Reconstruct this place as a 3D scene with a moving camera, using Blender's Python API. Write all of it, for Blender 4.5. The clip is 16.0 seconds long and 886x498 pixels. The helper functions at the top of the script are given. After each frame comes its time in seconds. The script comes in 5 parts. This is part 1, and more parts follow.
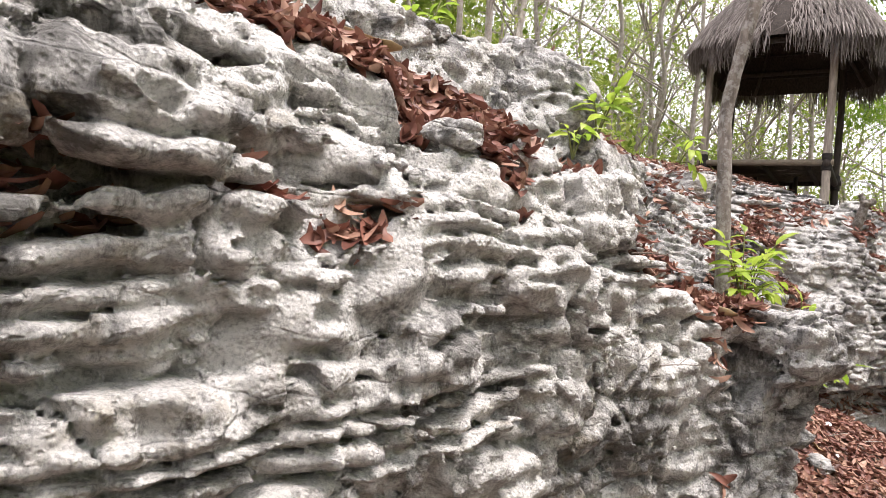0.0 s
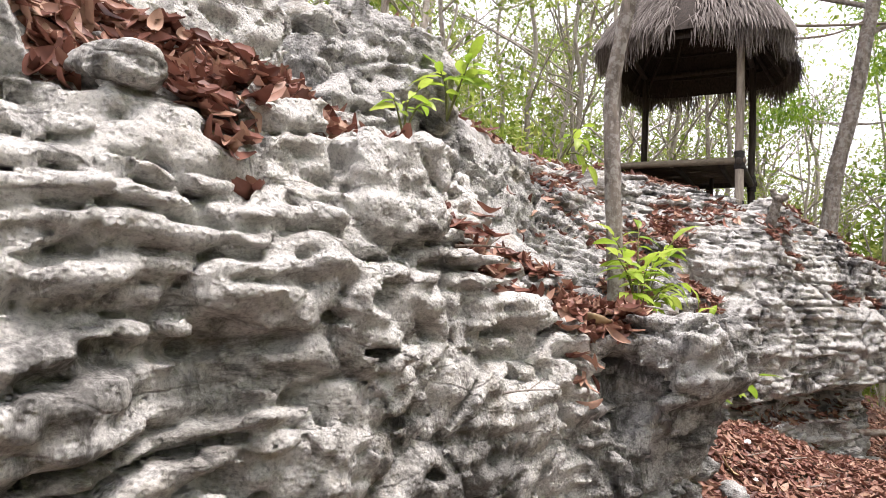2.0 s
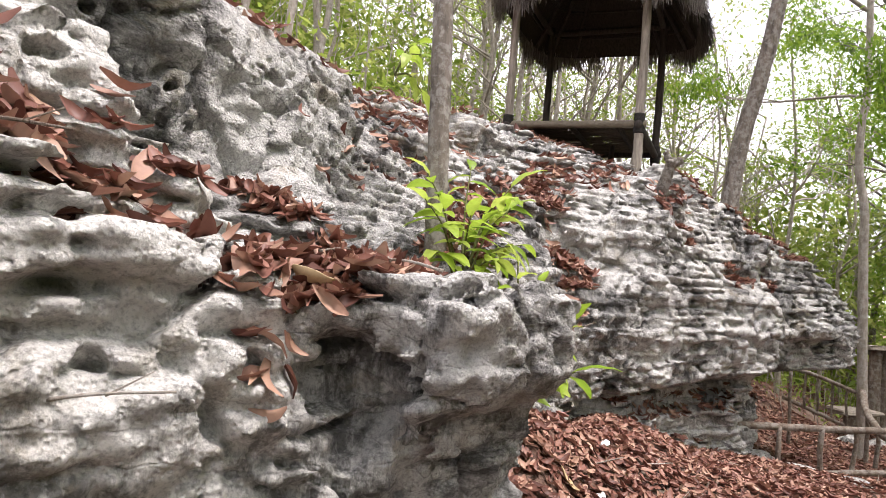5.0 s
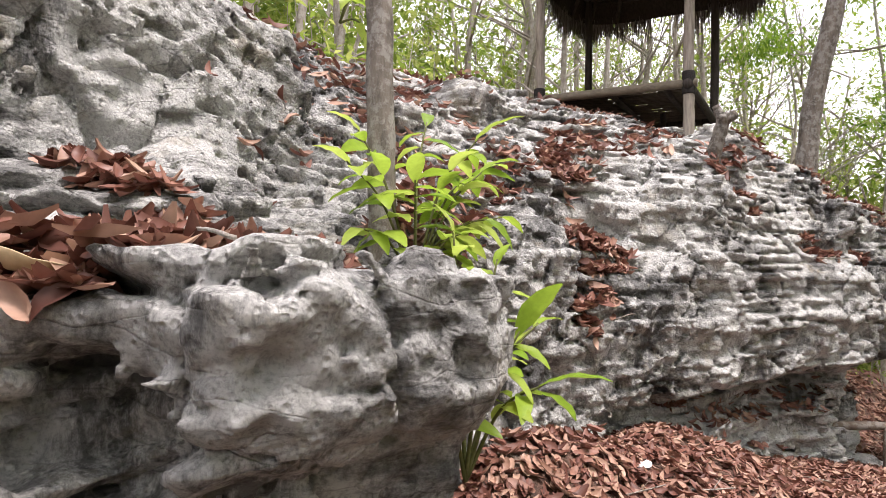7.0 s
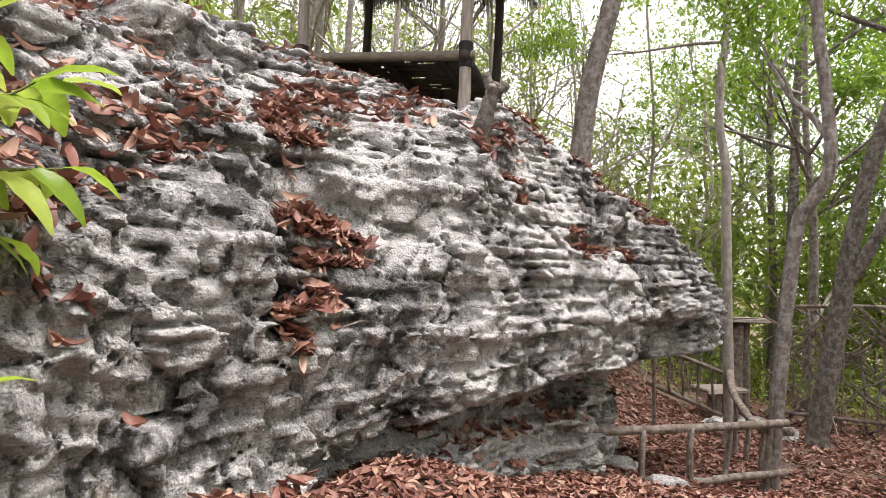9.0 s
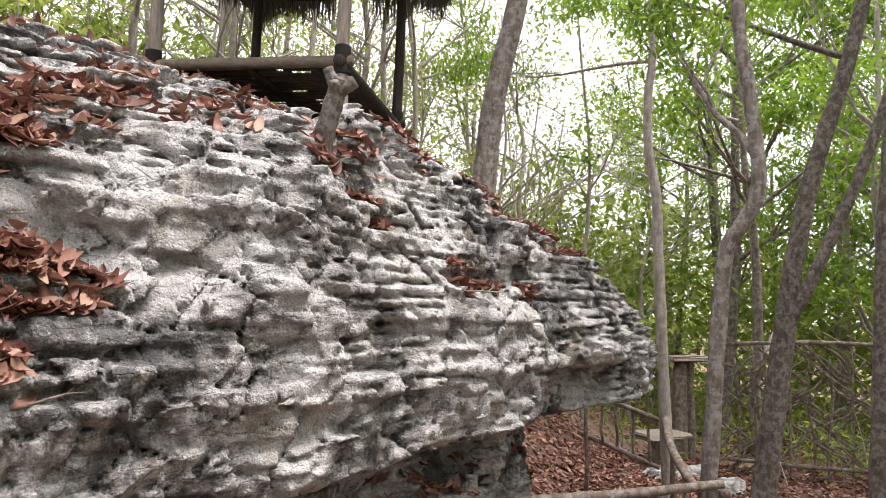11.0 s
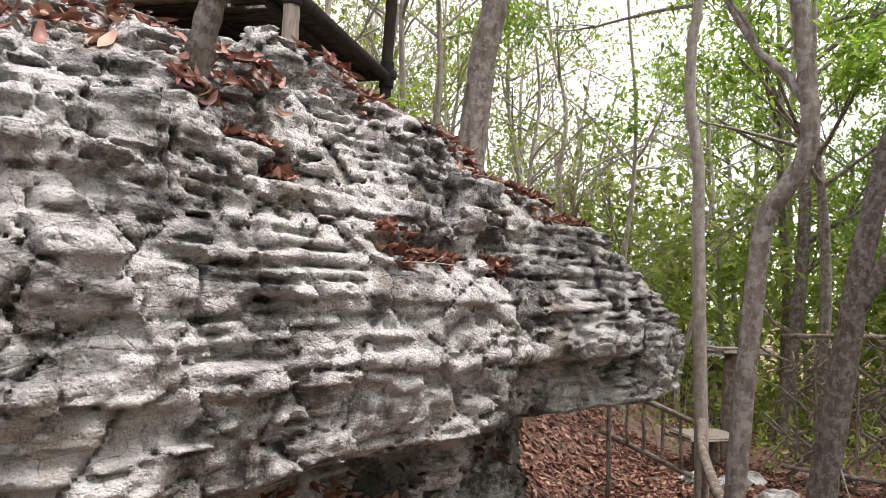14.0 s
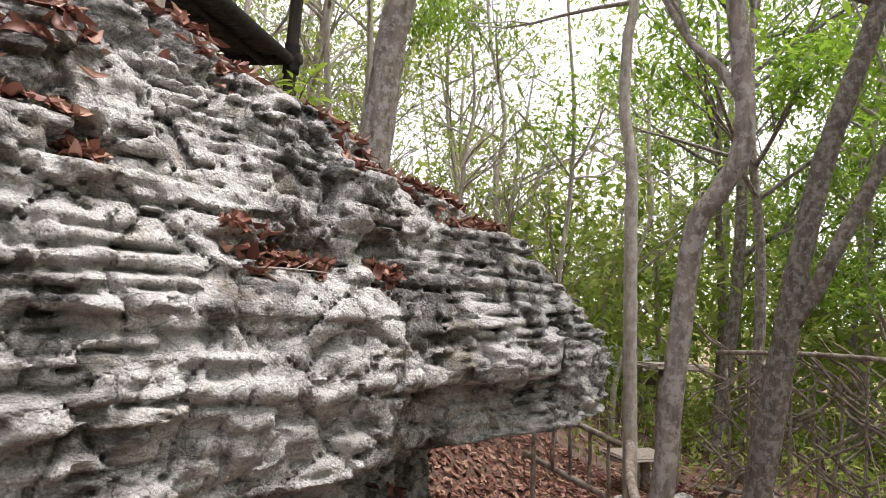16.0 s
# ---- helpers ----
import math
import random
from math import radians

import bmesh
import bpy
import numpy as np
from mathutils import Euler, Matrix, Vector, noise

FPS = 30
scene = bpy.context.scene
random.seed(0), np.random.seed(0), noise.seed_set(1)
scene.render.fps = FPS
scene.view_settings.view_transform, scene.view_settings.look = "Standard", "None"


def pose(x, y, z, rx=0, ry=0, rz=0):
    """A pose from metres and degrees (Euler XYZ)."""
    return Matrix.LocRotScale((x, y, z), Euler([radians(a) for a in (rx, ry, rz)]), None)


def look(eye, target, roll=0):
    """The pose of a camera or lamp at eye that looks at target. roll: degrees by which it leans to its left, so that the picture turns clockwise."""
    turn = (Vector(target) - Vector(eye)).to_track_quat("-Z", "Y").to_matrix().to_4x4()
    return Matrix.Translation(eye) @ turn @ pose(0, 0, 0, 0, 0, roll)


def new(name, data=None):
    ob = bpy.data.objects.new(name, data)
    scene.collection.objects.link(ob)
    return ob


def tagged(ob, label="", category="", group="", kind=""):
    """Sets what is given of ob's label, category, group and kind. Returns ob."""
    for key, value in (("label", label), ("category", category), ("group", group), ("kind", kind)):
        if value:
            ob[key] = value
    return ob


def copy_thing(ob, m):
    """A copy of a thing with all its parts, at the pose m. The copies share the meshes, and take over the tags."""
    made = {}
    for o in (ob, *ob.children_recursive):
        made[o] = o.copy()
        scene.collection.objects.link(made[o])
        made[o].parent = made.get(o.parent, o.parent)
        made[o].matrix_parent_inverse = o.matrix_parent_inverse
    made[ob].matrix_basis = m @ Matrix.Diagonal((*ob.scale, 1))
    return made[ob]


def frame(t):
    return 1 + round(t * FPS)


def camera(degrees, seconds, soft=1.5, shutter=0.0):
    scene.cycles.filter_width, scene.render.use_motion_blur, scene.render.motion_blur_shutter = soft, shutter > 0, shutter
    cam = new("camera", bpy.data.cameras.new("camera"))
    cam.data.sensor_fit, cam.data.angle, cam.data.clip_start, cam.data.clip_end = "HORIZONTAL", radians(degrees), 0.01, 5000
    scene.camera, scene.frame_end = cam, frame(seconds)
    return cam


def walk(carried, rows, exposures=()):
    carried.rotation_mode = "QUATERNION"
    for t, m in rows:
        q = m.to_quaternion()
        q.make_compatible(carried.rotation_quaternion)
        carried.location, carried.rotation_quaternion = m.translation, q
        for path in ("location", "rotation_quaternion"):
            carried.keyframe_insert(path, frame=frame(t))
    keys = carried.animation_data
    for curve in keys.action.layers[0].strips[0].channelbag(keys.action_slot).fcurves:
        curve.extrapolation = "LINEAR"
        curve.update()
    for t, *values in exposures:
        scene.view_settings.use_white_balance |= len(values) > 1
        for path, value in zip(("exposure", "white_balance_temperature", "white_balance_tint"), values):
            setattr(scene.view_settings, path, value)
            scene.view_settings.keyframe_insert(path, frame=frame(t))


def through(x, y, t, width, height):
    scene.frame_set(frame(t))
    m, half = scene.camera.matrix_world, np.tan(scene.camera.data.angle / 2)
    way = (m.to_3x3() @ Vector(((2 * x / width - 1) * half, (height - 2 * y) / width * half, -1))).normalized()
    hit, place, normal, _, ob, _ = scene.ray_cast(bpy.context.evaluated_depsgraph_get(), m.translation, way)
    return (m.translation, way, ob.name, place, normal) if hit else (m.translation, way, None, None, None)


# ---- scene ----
cam = camera(67.3, 16.0, soft=0.85)
PATH = [
    (0, (0.018, -0.072, 1.383), (-0.032, 1.926, 1.456), 5.3),
    (0.5, (0.187, 0.116, 1.378), (0.248, 2.114, 1.441), 2.6),
    (1, (0.396, 0.322, 1.38), (0.394, 2.318, 1.51), 2.0),
    (1.5, (0.567, 0.536, 1.379), (0.591, 2.532, 1.507), 1.7),
    (2, (0.707, 0.778, 1.359), (0.808, 2.77, 1.517), 2.6),
    (2.5, (0.858, 0.989, 1.37), (0.987, 2.979, 1.519), 5.1),
    (3, (0.972, 1.206, 1.328), (1.131, 3.184, 1.576), 7.1),
    (3.5, (1.057, 1.469, 1.33), (1.29, 3.449, 1.492), 7.3),
    (4, (1.137, 1.647, 1.33), (1.374, 3.627, 1.488), 7.2),
    (4.5, (1.367, 1.774, 1.312), (1.663, 3.749, 1.424), 5.3),
    (4.7, (1.5, 1.816, 1.325), (1.816, 3.789, 1.422), 4.8),
    (6.8, (2.267, 2.552, 1.285), (2.351, 4.545, 1.431), 1.1),
    (7, (2.324, 2.652, 1.283), (2.402, 4.647, 1.383), 1.0),
    (7.5, (2.457, 2.941, 1.341), (2.83, 4.905, 1.412), 1.7),
    (8, (2.621, 3.169, 1.315), (3.193, 5.086, 1.338), 0.1),
    (8.5, (2.827, 3.43, 1.331), (3.417, 5.34, 1.383), 0.5),
    (9, (3.028, 3.694, 1.343), (3.679, 5.583, 1.422), 2.2),
    (9.5, (3.217, 3.868, 1.356), (3.967, 5.721, 1.429), 2.7),
    (9.7, (3.332, 3.939, 1.349), (4.08, 5.792, 1.426), 2.5),
    (11.8, (4.422, 4.496, 1.423), (5.175, 6.334, 1.661), 0.6),
    (12, (4.499, 4.513, 1.411), (5.226, 6.366, 1.606), -0.1),
    (12.5, (4.662, 4.722, 1.417), (5.383, 6.576, 1.624), 2.2),
    (13, (4.817, 4.849, 1.414), (5.608, 6.672, 1.636), 4.1),
    (13.5, (5.022, 4.931, 1.403), (5.764, 6.779, 1.583), 3.7),
    (14, (5.107, 5.014, 1.403), (5.67, 6.929, 1.535), 2.7),
    (14.5, (5.217, 5.215, 1.423), (5.784, 7.129, 1.555), 2.8),
    (15, (5.363, 5.342, 1.427), (6.067, 7.207, 1.587), 4.7),
    (15.5, (5.546, 5.412, 1.451), (6.264, 7.272, 1.611), 4.4),
    (16, (5.64, 5.51, 1.449), (6.344, 7.374, 1.614), 3.5),
]
walk(cam, [(t, look(eye, target, roll)) for t, eye, target, roll in PATH], [(0, 1.26, 6500, 19), (16, 1.26, 6500, 19)])

# ---- world and light: a bright overcast day ----
world = bpy.data.worlds.new("overcast_sky")
scene.world = world
world.use_nodes = True
wn = world.node_tree.nodes
sky = wn.new("ShaderNodeTexSky")
sky.sky_type, sky.sun_disc = "NISHITA", False
sky.sun_elevation, sky.sun_rotation = radians(72), radians(123)
sky.air_density, sky.dust_density, sky.ozone_density = 1.0, 6.0, 0.3
haze = wn.new("ShaderNodeMixRGB")
haze.inputs[0].default_value = 0.8
haze.inputs[2].default_value = (10.0, 10.2, 10.5, 1)
world.node_tree.links.new(sky.outputs[0], haze.inputs[1])
world.node_tree.links.new(haze.outputs[0], wn["Background"].inputs[0])
wn["Background"].inputs[1].default_value = 0.115
sun = new("sun", bpy.data.lights.new("sun", "SUN"))
sun.data.energy, sun.data.angle, sun.data.color = 2.75, radians(22), (1.0, 0.97, 0.92)
sun.matrix_world = look((0, 0, 0), (-0.25, 0.16, -0.95))

# ---- plan: s runs along the rock face, d goes into the rock, z up ----
ORIGIN, ALONG = Vector((-0.4, 1.75, 0)), 43.42
PLAN = pose(ORIGIN.x, ORIGIN.y, 0, 0, 0, ALONG)


def at(s, d, z=0.0):
    return PLAN @ Vector((s, d, z))


def to_plan(x, y):
    p = PLAN.inverted() @ Vector((x, y, 0))
    return p.x, p.y


# ---- noise on arrays ----
def hashed(i, j, k, seed):
    h = (i.astype(np.int64) * 374761393 + j.astype(np.int64) * 668265263 + k.astype(np.int64) * 1274126177 + seed * 974711) & 0xFFFFFFFF
    h = ((h ^ (h >> 13)) * 1274126177) & 0xFFFFFFFF
    h = ((h ^ (h >> 16)) * 2246822519) & 0xFFFFFFFF
    return ((h ^ (h >> 15)) & 0xFFFFFF).astype(np.float32) / 16777215.0


def vnoise(x, y, z, seed=0):
    """Smooth noise from -1 to 1."""
    i, j, k = np.floor(x), np.floor(y), np.floor(z)
    u, v, w = x - i, y - j, z - k
    u, v, w = (a * a * a * (a * (a * 6 - 15) + 10) for a in (u, v, w))
    out = np.zeros_like(x)
    for a in (0, 1):
        for b in (0, 1):
            for c in (0, 1):
                out += hashed(i + a, j + b, k + c, seed) * (u if a else 1 - u) * (v if b else 1 - v) * (w if c else 1 - w)
    return out * 2 - 1


def cells(x, y, z, seed=0):
    """Distances to the two nearest of scattered points, and a random number of the nearest."""
    i, j, k = np.floor(x), np.floor(y), np.floor(z)
    best, second = np.full_like(x, 9.0), np.full_like(x, 9.0)
    rnd = np.zeros_like(x)
    for a in (-1, 0, 1):
        for b in (-1, 0, 1):
            for c in (-1, 0, 1):
                p, q, r = i + a, j + b, k + c
                dist = (p + hashed(p, q, r, seed) - x) ** 2 + (q + hashed(p, q, r, seed + 1) - y) ** 2 + (r + hashed(p, q, r, seed + 2) - z) ** 2
                m = dist < best
                second = np.where(m, best, np.minimum(second, dist))
                best = np.where(m, dist, best)
                rnd[m] = hashed(p, q, r, seed + 3)[m]
    return np.sqrt(best), np.sqrt(second), rnd


def largest_body(verts, quads):
    """Leaves only the faces that hang together with most of the others."""
    lab = np.arange(len(verts))
    for _ in range(200):
        low = lab[quads].min(1)
        new_lab = lab.copy()
        for c in range(4):
            np.minimum.at(new_lab, quads[:, c], low)
        new_lab = new_lab[new_lab]
        if (new_lab == lab).all():
            break
        lab = new_lab
    ids, count = np.unique(lab, return_counts=True)
    keep = lab == ids[count.argmax()]
    index = np.cumsum(keep) - 1
    return verts[keep], index[quads[keep[quads[:, 0]]]]


def smooth(a, b, x):
    t = np.clip((x - a) / (b - a), 0, 1)
    return t * t * (3 - 2 * t)


def smin(a, b, k):
    h = np.clip(0.5 + 0.5 * (b - a) / k, 0, 1)
    return b + (a - b) * h - k * h * (1 - h)


def smax(a, b, k):
    return -smin(-a, -b, k)


# ---- the large shape of the outcrop ----
ST = (-4, -1, 0, 0.6, 1.2, 1.8, 2.3, 2.75, 2.95, 3.15, 3.7, 3.86, 3.97, 4.2, 4.6, 5.0, 5.4, 6.2, 7.0, 7.4, 7.8, 8.3, 9.0, 9.5, 10.5, 11.0, 11.6, 12.2, 12.8, 13.1)
FRONT = (-0.2, -0.1, -0.07, 0.03, 0.09, 0.16, 0.2, 0.15, 0.03, -0.2, -0.28, -0.2, 0.15, 0.5, 0.76, 0.9, 1.03, 1.03, 0.98, 0.9, 0.8, 0.72, 0.56, 0.34, 0.1, -0.1, -0.16, -0.2, -0.2, 0.6)
EDGE_ST = (-4, -1, 0, 0.6, 1.2, 1.8, 2.3, 2.7, 3.7, 4.1, 4.6, 5.4, 6.2, 7.0, 7.6, 8.05, 8.5, 9.2, 9.8, 10.5, 11.4, 12.2, 12.8, 13.1)
EDGE = (1.72, 1.70, 1.68, 1.66, 1.66, 1.6, 1.42, 1.34, 1.33, 1.36, 1.38, 1.45, 1.7, 1.85, 2.05, 2.3, 2.47, 2.45, 2.35, 2.1, 1.86, 1.62, 1.3, 1.1)


def front(s):
    return np.interp(s, ST, FRONT)


def top(s, d):
    """Height of the outcrop's upper side."""
    f, e = np.interp(s, ST, FRONT), np.interp(s, EDGE_ST, EDGE)
    flat = np.interp(s, (2.2, 2.8, 3.1, 3.9, 4.3, 4.6, 7.8, 8.5, 10.5, 12.0), (0, 0.3, 0.8, 0.75, 0.3, 0, 0.05, 0.42, 0.38, 0.1))
    rise = np.interp(s, (2.0, 2.6, 4.2, 5.0, 6.0, 7.5, 8.5), (0.76, 0.5, 0.5, 0.9, 0.8, 0.6, 0.45))
    back = np.maximum(d - f - flat, 0.0)
    steep = np.minimum(back, 1.7)
    return e + rise * steep + 0.22 * np.clip(back - 1.7, 0, 60)


def path_ground(s, d):
    g = np.interp(s, (-30, 5, 7, 8.4, 9.8, 11.5, 14.3, 18, 25, 40, 120), (-0.3, 0, 0.0, -0.22, -0.38, -0.72, -0.95, -1.1, -1.5, -2.5, -6))
    mound = 0.5 * np.exp(-(((s - 5.3) / 1.25) ** 2) - ((d - 0.85) / 0.6) ** 2)
    shelf = 0.22 * np.exp(-(((s - 7.2) / 0.9) ** 2) - ((d - 0.95) / 0.5) ** 2)
    return g + mound + shelf - 0.05 * np.clip(-d - 3, 0, 30)


def surface_net(axes, field):
    """Vertices and quads of the zero level of a field on a grid."""
    inside = field < 0
    core = [slice(None, -1), slice(1, None)]
    count = sum(inside[core[a], core[b], core[c]].astype(np.int8) for a in (0, 1) for b in (0, 1) for c in (0, 1))
    cell = np.argwhere((count > 0) & (count < 8))
    index = np.full(count.shape, -1, np.int32)
    index[cell[:, 0], cell[:, 1], cell[:, 2]] = np.arange(len(cell))
    corner = [(a, b, c) for a in (0, 1) for b in (0, 1) for c in (0, 1)]
    val = {q: field[cell[:, 0] + q[0], cell[:, 1] + q[1], cell[:, 2] + q[2]] for q in corner}
    total, hits = np.zeros((len(cell), 3)), np.zeros(len(cell))
    for p in corner:
        for axis in range(3):
            if p[axis]:
                continue
            q = tuple(1 if n == axis else p[n] for n in range(3))
            a, b = val[p], val[q]
            cross = (a < 0) != (b < 0)
            t = np.where(cross, a / np.where(cross, a - b, 1), 0)
            spot = np.array(p, float)[None, :] + t[:, None] * (np.arange(3) == axis)
            total += spot * cross[:, None]
            hits += cross
    grid = cell + total / hits[:, None]
    verts = np.stack([axes[n][0] + grid[:, n] * (axes[n][1] - axes[n][0]) for n in range(3)], 1)
    quads = []
    for axis in range(3):
        lo = [slice(1, -1)] * 3
        hi = [slice(1, -1)] * 3
        lo[axis], hi[axis] = slice(None, -1), slice(1, None)
        a, b = inside[tuple(lo)], inside[tuple(hi)]
        edge = np.argwhere(a != b)
        up = a[edge[:, 0], edge[:, 1], edge[:, 2]]
        base = edge + 1
        base[:, axis] -= 1
        o1, o2 = (axis + 1) % 3, (axis + 2) % 3
        ring = []
        for m, n in ((0, 0), (-1, 0), (-1, -1), (0, -1)):
            c = base.copy()
            c[:, o1] += m
            c[:, o2] += n
            ring.append(index[c[:, 0], c[:, 1], c[:, 2]])
        ring = np.stack(ring, 1)
        ring[~up] = ring[~up][:, ::-1]
        quads.append(ring)
    return verts, np.concatenate(quads)


def mesh_from(name, verts, faces, material, smooth_shade=True):
    """A mesh from arrays: faces with the same number of corners."""
    me = bpy.data.meshes.new(name)
    n = faces.shape[1]
    me.vertices.add(len(verts))
    me.vertices.foreach_set("co", np.asarray(verts, np.float32).ravel())
    me.loops.add(faces.size)
    me.loops.foreach_set("vertex_index", faces.astype(np.int32).ravel())
    me.polygons.add(len(faces))
    me.polygons.foreach_set("loop_start", np.arange(0, faces.size, n, dtype=np.int32))
    me.polygons.foreach_set("loop_total", np.full(len(faces), n, np.int32))
    me.polygons.foreach_set("use_smooth", np.full(len(faces), smooth_shade, bool))
    me.update(calc_edges=True)
    me.materials.append(material)
    return me

# ---- materials ----
def material(name, rough=0.8):
    m = bpy.data.materials.new(name)
    m.use_nodes = True
    nt = m.node_tree
    b = nt.nodes["Principled BSDF"]
    b.inputs["Roughness"].default_value = rough
    b.inputs["Specular IOR Level"].default_value = 0.25
    return m, nt, b


def node(nt, kind, **values):
    n = nt.nodes.new(kind)
    for k, v in values.items():
        n.inputs[k.replace("_", " ")].default_value = v
    return n


def coords(nt, scale=(1, 1, 1)):
    tc = nt.nodes.new("ShaderNodeTexCoord")
    mp = nt.nodes.new("ShaderNodeMapping")
    mp.inputs["Scale"].default_value = scale
    nt.links.new(tc.outputs["Object"], mp.inputs[0])
    return mp.outputs[0]


def noise_node(nt, vec, scale, detail=4, rough=0.6, distort=0.0):
    n = node(nt, "ShaderNodeTexNoise", Scale=scale, Detail=detail, Roughness=rough, Distortion=distort)
    nt.links.new(vec, n.inputs["Vector"])
    return n.outputs["Fac"]


def ramp(nt, fac, *stops):
    r = nt.nodes.new("ShaderNodeValToRGB")
    e = r.color_ramp.elements
    while len(e) < len(stops):
        e.new(0.5)
    for el, (p, c) in zip(e, stops):
        el.position = p
        el.color = (*c, 1) if len(c) == 3 else c
    nt.links.new(fac, r.inputs[0])
    return r.outputs[0]


def mix(nt, fac, a, b, mode="MIX"):
    m = nt.nodes.new("ShaderNodeMix")
    m.data_type, m.blend_type = "RGBA", mode
    for sock, v in ((m.inputs[0], fac), (m.inputs[6], a), (m.inputs[7], b)):
        if hasattr(v, "links"):
            nt.links.new(v, sock)
        elif isinstance(v, tuple):
            sock.default_value = (*v, 1)
        else:
            sock.default_value = v
    return m.outputs[2]


def bump(nt, bsdf, height, dist, strength=1.0, below=None):
    b = nt.nodes.new("ShaderNodeBump")
    b.inputs["Strength"].default_value, b.inputs["Distance"].default_value = strength, dist
    nt.links.new(height, b.inputs["Height"])
    if below:
        nt.links.new(below, b.inputs["Normal"])
    nt.links.new(b.outputs[0], bsdf.inputs["Normal"])
    return b.outputs[0]


def grey(v):
    return (v, v, v)


def limestone(name, pale, mid, dark, cover, streak, joints):
    m, nt, b = material(name, 0.93)
    v = coords(nt)
    bed = coords(nt, (0.7, 0.7, 2.0))
    # bleached stone under a mottled grey crust
    crust = mix(nt, 0.42, noise_node(nt, bed, 5.0, 12, 0.72, 0.3), noise_node(nt, v, 1.5, 4, 0.55, 0.3))
    col = ramp(nt, crust, (cover - 0.085, dark), (cover - 0.03, mid), (cover + 0.02, pale), (cover + 0.12, tuple(min(0.86, c * 1.12) for c in pale)))
    # black growth in patches, running down the face
    run = coords(nt, (2.2, 2.2, 0.7))
    growth = mix(nt, 0.5, noise_node(nt, v, 1.1, 4, 0.6), noise_node(nt, run, 3.0, 10, 0.75))
    col = mix(nt, ramp(nt, growth, (0.515, grey(0)), (0.575, grey(streak))), col, dark)
    # tan and ochre stains
    tan = ramp(nt, noise_node(nt, v, 3.1, 8, 0.7, 0.5), (0.56, grey(0)), (0.70, grey(0.6)))
    col = mix(nt, tan, col, (0.36, 0.30, 0.20))
    # grains and pores
    grain = ramp(nt, noise_node(nt, v, 90, 3, 0.7), (0.34, grey(0.35)), (0.50, grey(1)))
    col = mix(nt, 0.42, col, grain, "MULTIPLY")
    fleck = ramp(nt, noise_node(nt, v, 32, 8, 0.8), (0.36, grey(0.4)), (0.5, grey(1)))
    col = mix(nt, 0.62, col, fleck, "MULTIPLY")
    # fine joints filled with dark soil
    wander = nt.nodes.new("ShaderNodeTexNoise")
    wander.inputs["Scale"].default_value, wander.inputs["Detail"].default_value = 5, 5
    nt.links.new(v, wander.inputs["Vector"])
    split = nt.nodes.new("ShaderNodeTexVoronoi")
    split.feature = "DISTANCE_TO_EDGE"
    split.inputs["Scale"].default_value = joints
    nt.links.new(mix(nt, 0.12, coords(nt, (1, 1, 3.2)), wander.outputs["Color"]), split.inputs["Vector"])
    joint = ramp(nt, split.outputs["Distance"], (0.002, grey(0)), (0.028, grey(1)))
    some = ramp(nt, noise_node(nt, v, 2.3, 4, 0.6), (0.42, grey(0)), (0.55, grey(1)))
    joint = mix(nt, some, grey(1), joint)
    col = mix(nt, 0.3, col, joint, "MULTIPLY")
    nt.links.new(col, b.inputs["Base Color"])
    vor = nt.nodes.new("ShaderNodeTexVoronoi")
    vor.inputs["Scale"].default_value = 45
    nt.links.new(v, vor.inputs["Vector"])
    pits = ramp(nt, vor.outputs["Distance"], (0.1, grey(0)), (0.45, grey(1)))
    n1 = bump(nt, b, noise_node(nt, v, 16, 12, 0.74), 0.05, 0.9)
    n2 = bump(nt, b, noise_node(nt, v, 80, 6, 0.75), 0.012, 0.8, n1)
    n3 = bump(nt, b, pits, 0.012, 0.7, n2)
    bump(nt, b, joint, 0.012, 0.5, n3)
    return m


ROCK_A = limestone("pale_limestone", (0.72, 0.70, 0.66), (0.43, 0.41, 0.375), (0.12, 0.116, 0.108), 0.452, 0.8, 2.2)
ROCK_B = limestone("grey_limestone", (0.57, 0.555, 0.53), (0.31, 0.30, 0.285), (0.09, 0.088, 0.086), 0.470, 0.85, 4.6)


def bark_material(name, c0, c1, blotch=0.4):
    m, nt, b = material(name, 0.9)
    v = coords(nt, (1, 1, 0.25))
    col = ramp(nt, noise_node(nt, v, 18, 8, 0.7), (0.3, c0), (0.65, c1))
    lich = ramp(nt, noise_node(nt, coords(nt), 13, 8, 0.72), (0.48, grey(0)), (0.56, grey(blotch)))
    col = mix(nt, lich, col, (0.52, 0.51, 0.47))
    nt.links.new(col, b.inputs["Base Color"])
    n1 = bump(nt, b, noise_node(nt, v, 30, 8, 0.75), 0.02, 0.8)
    bump(nt, b, noise_node(nt, v, 120, 4, 0.7), 0.005, 0.7, n1)
    return m


BARK = bark_material("grey_bark", (0.07, 0.058, 0.048), (0.26, 0.22, 0.185), 0.35)
BARK_DARK = bark_material("dark_bark", (0.05, 0.042, 0.035), (0.17, 0.14, 0.115), 0.25)
BARK_PALE = bark_material("pale_bark", (0.18, 0.155, 0.125), (0.42, 0.37, 0.32), 0.35)
STICK = bark_material("stick_wood", (0.09, 0.065, 0.05), (0.24, 0.19, 0.15), 0.3)


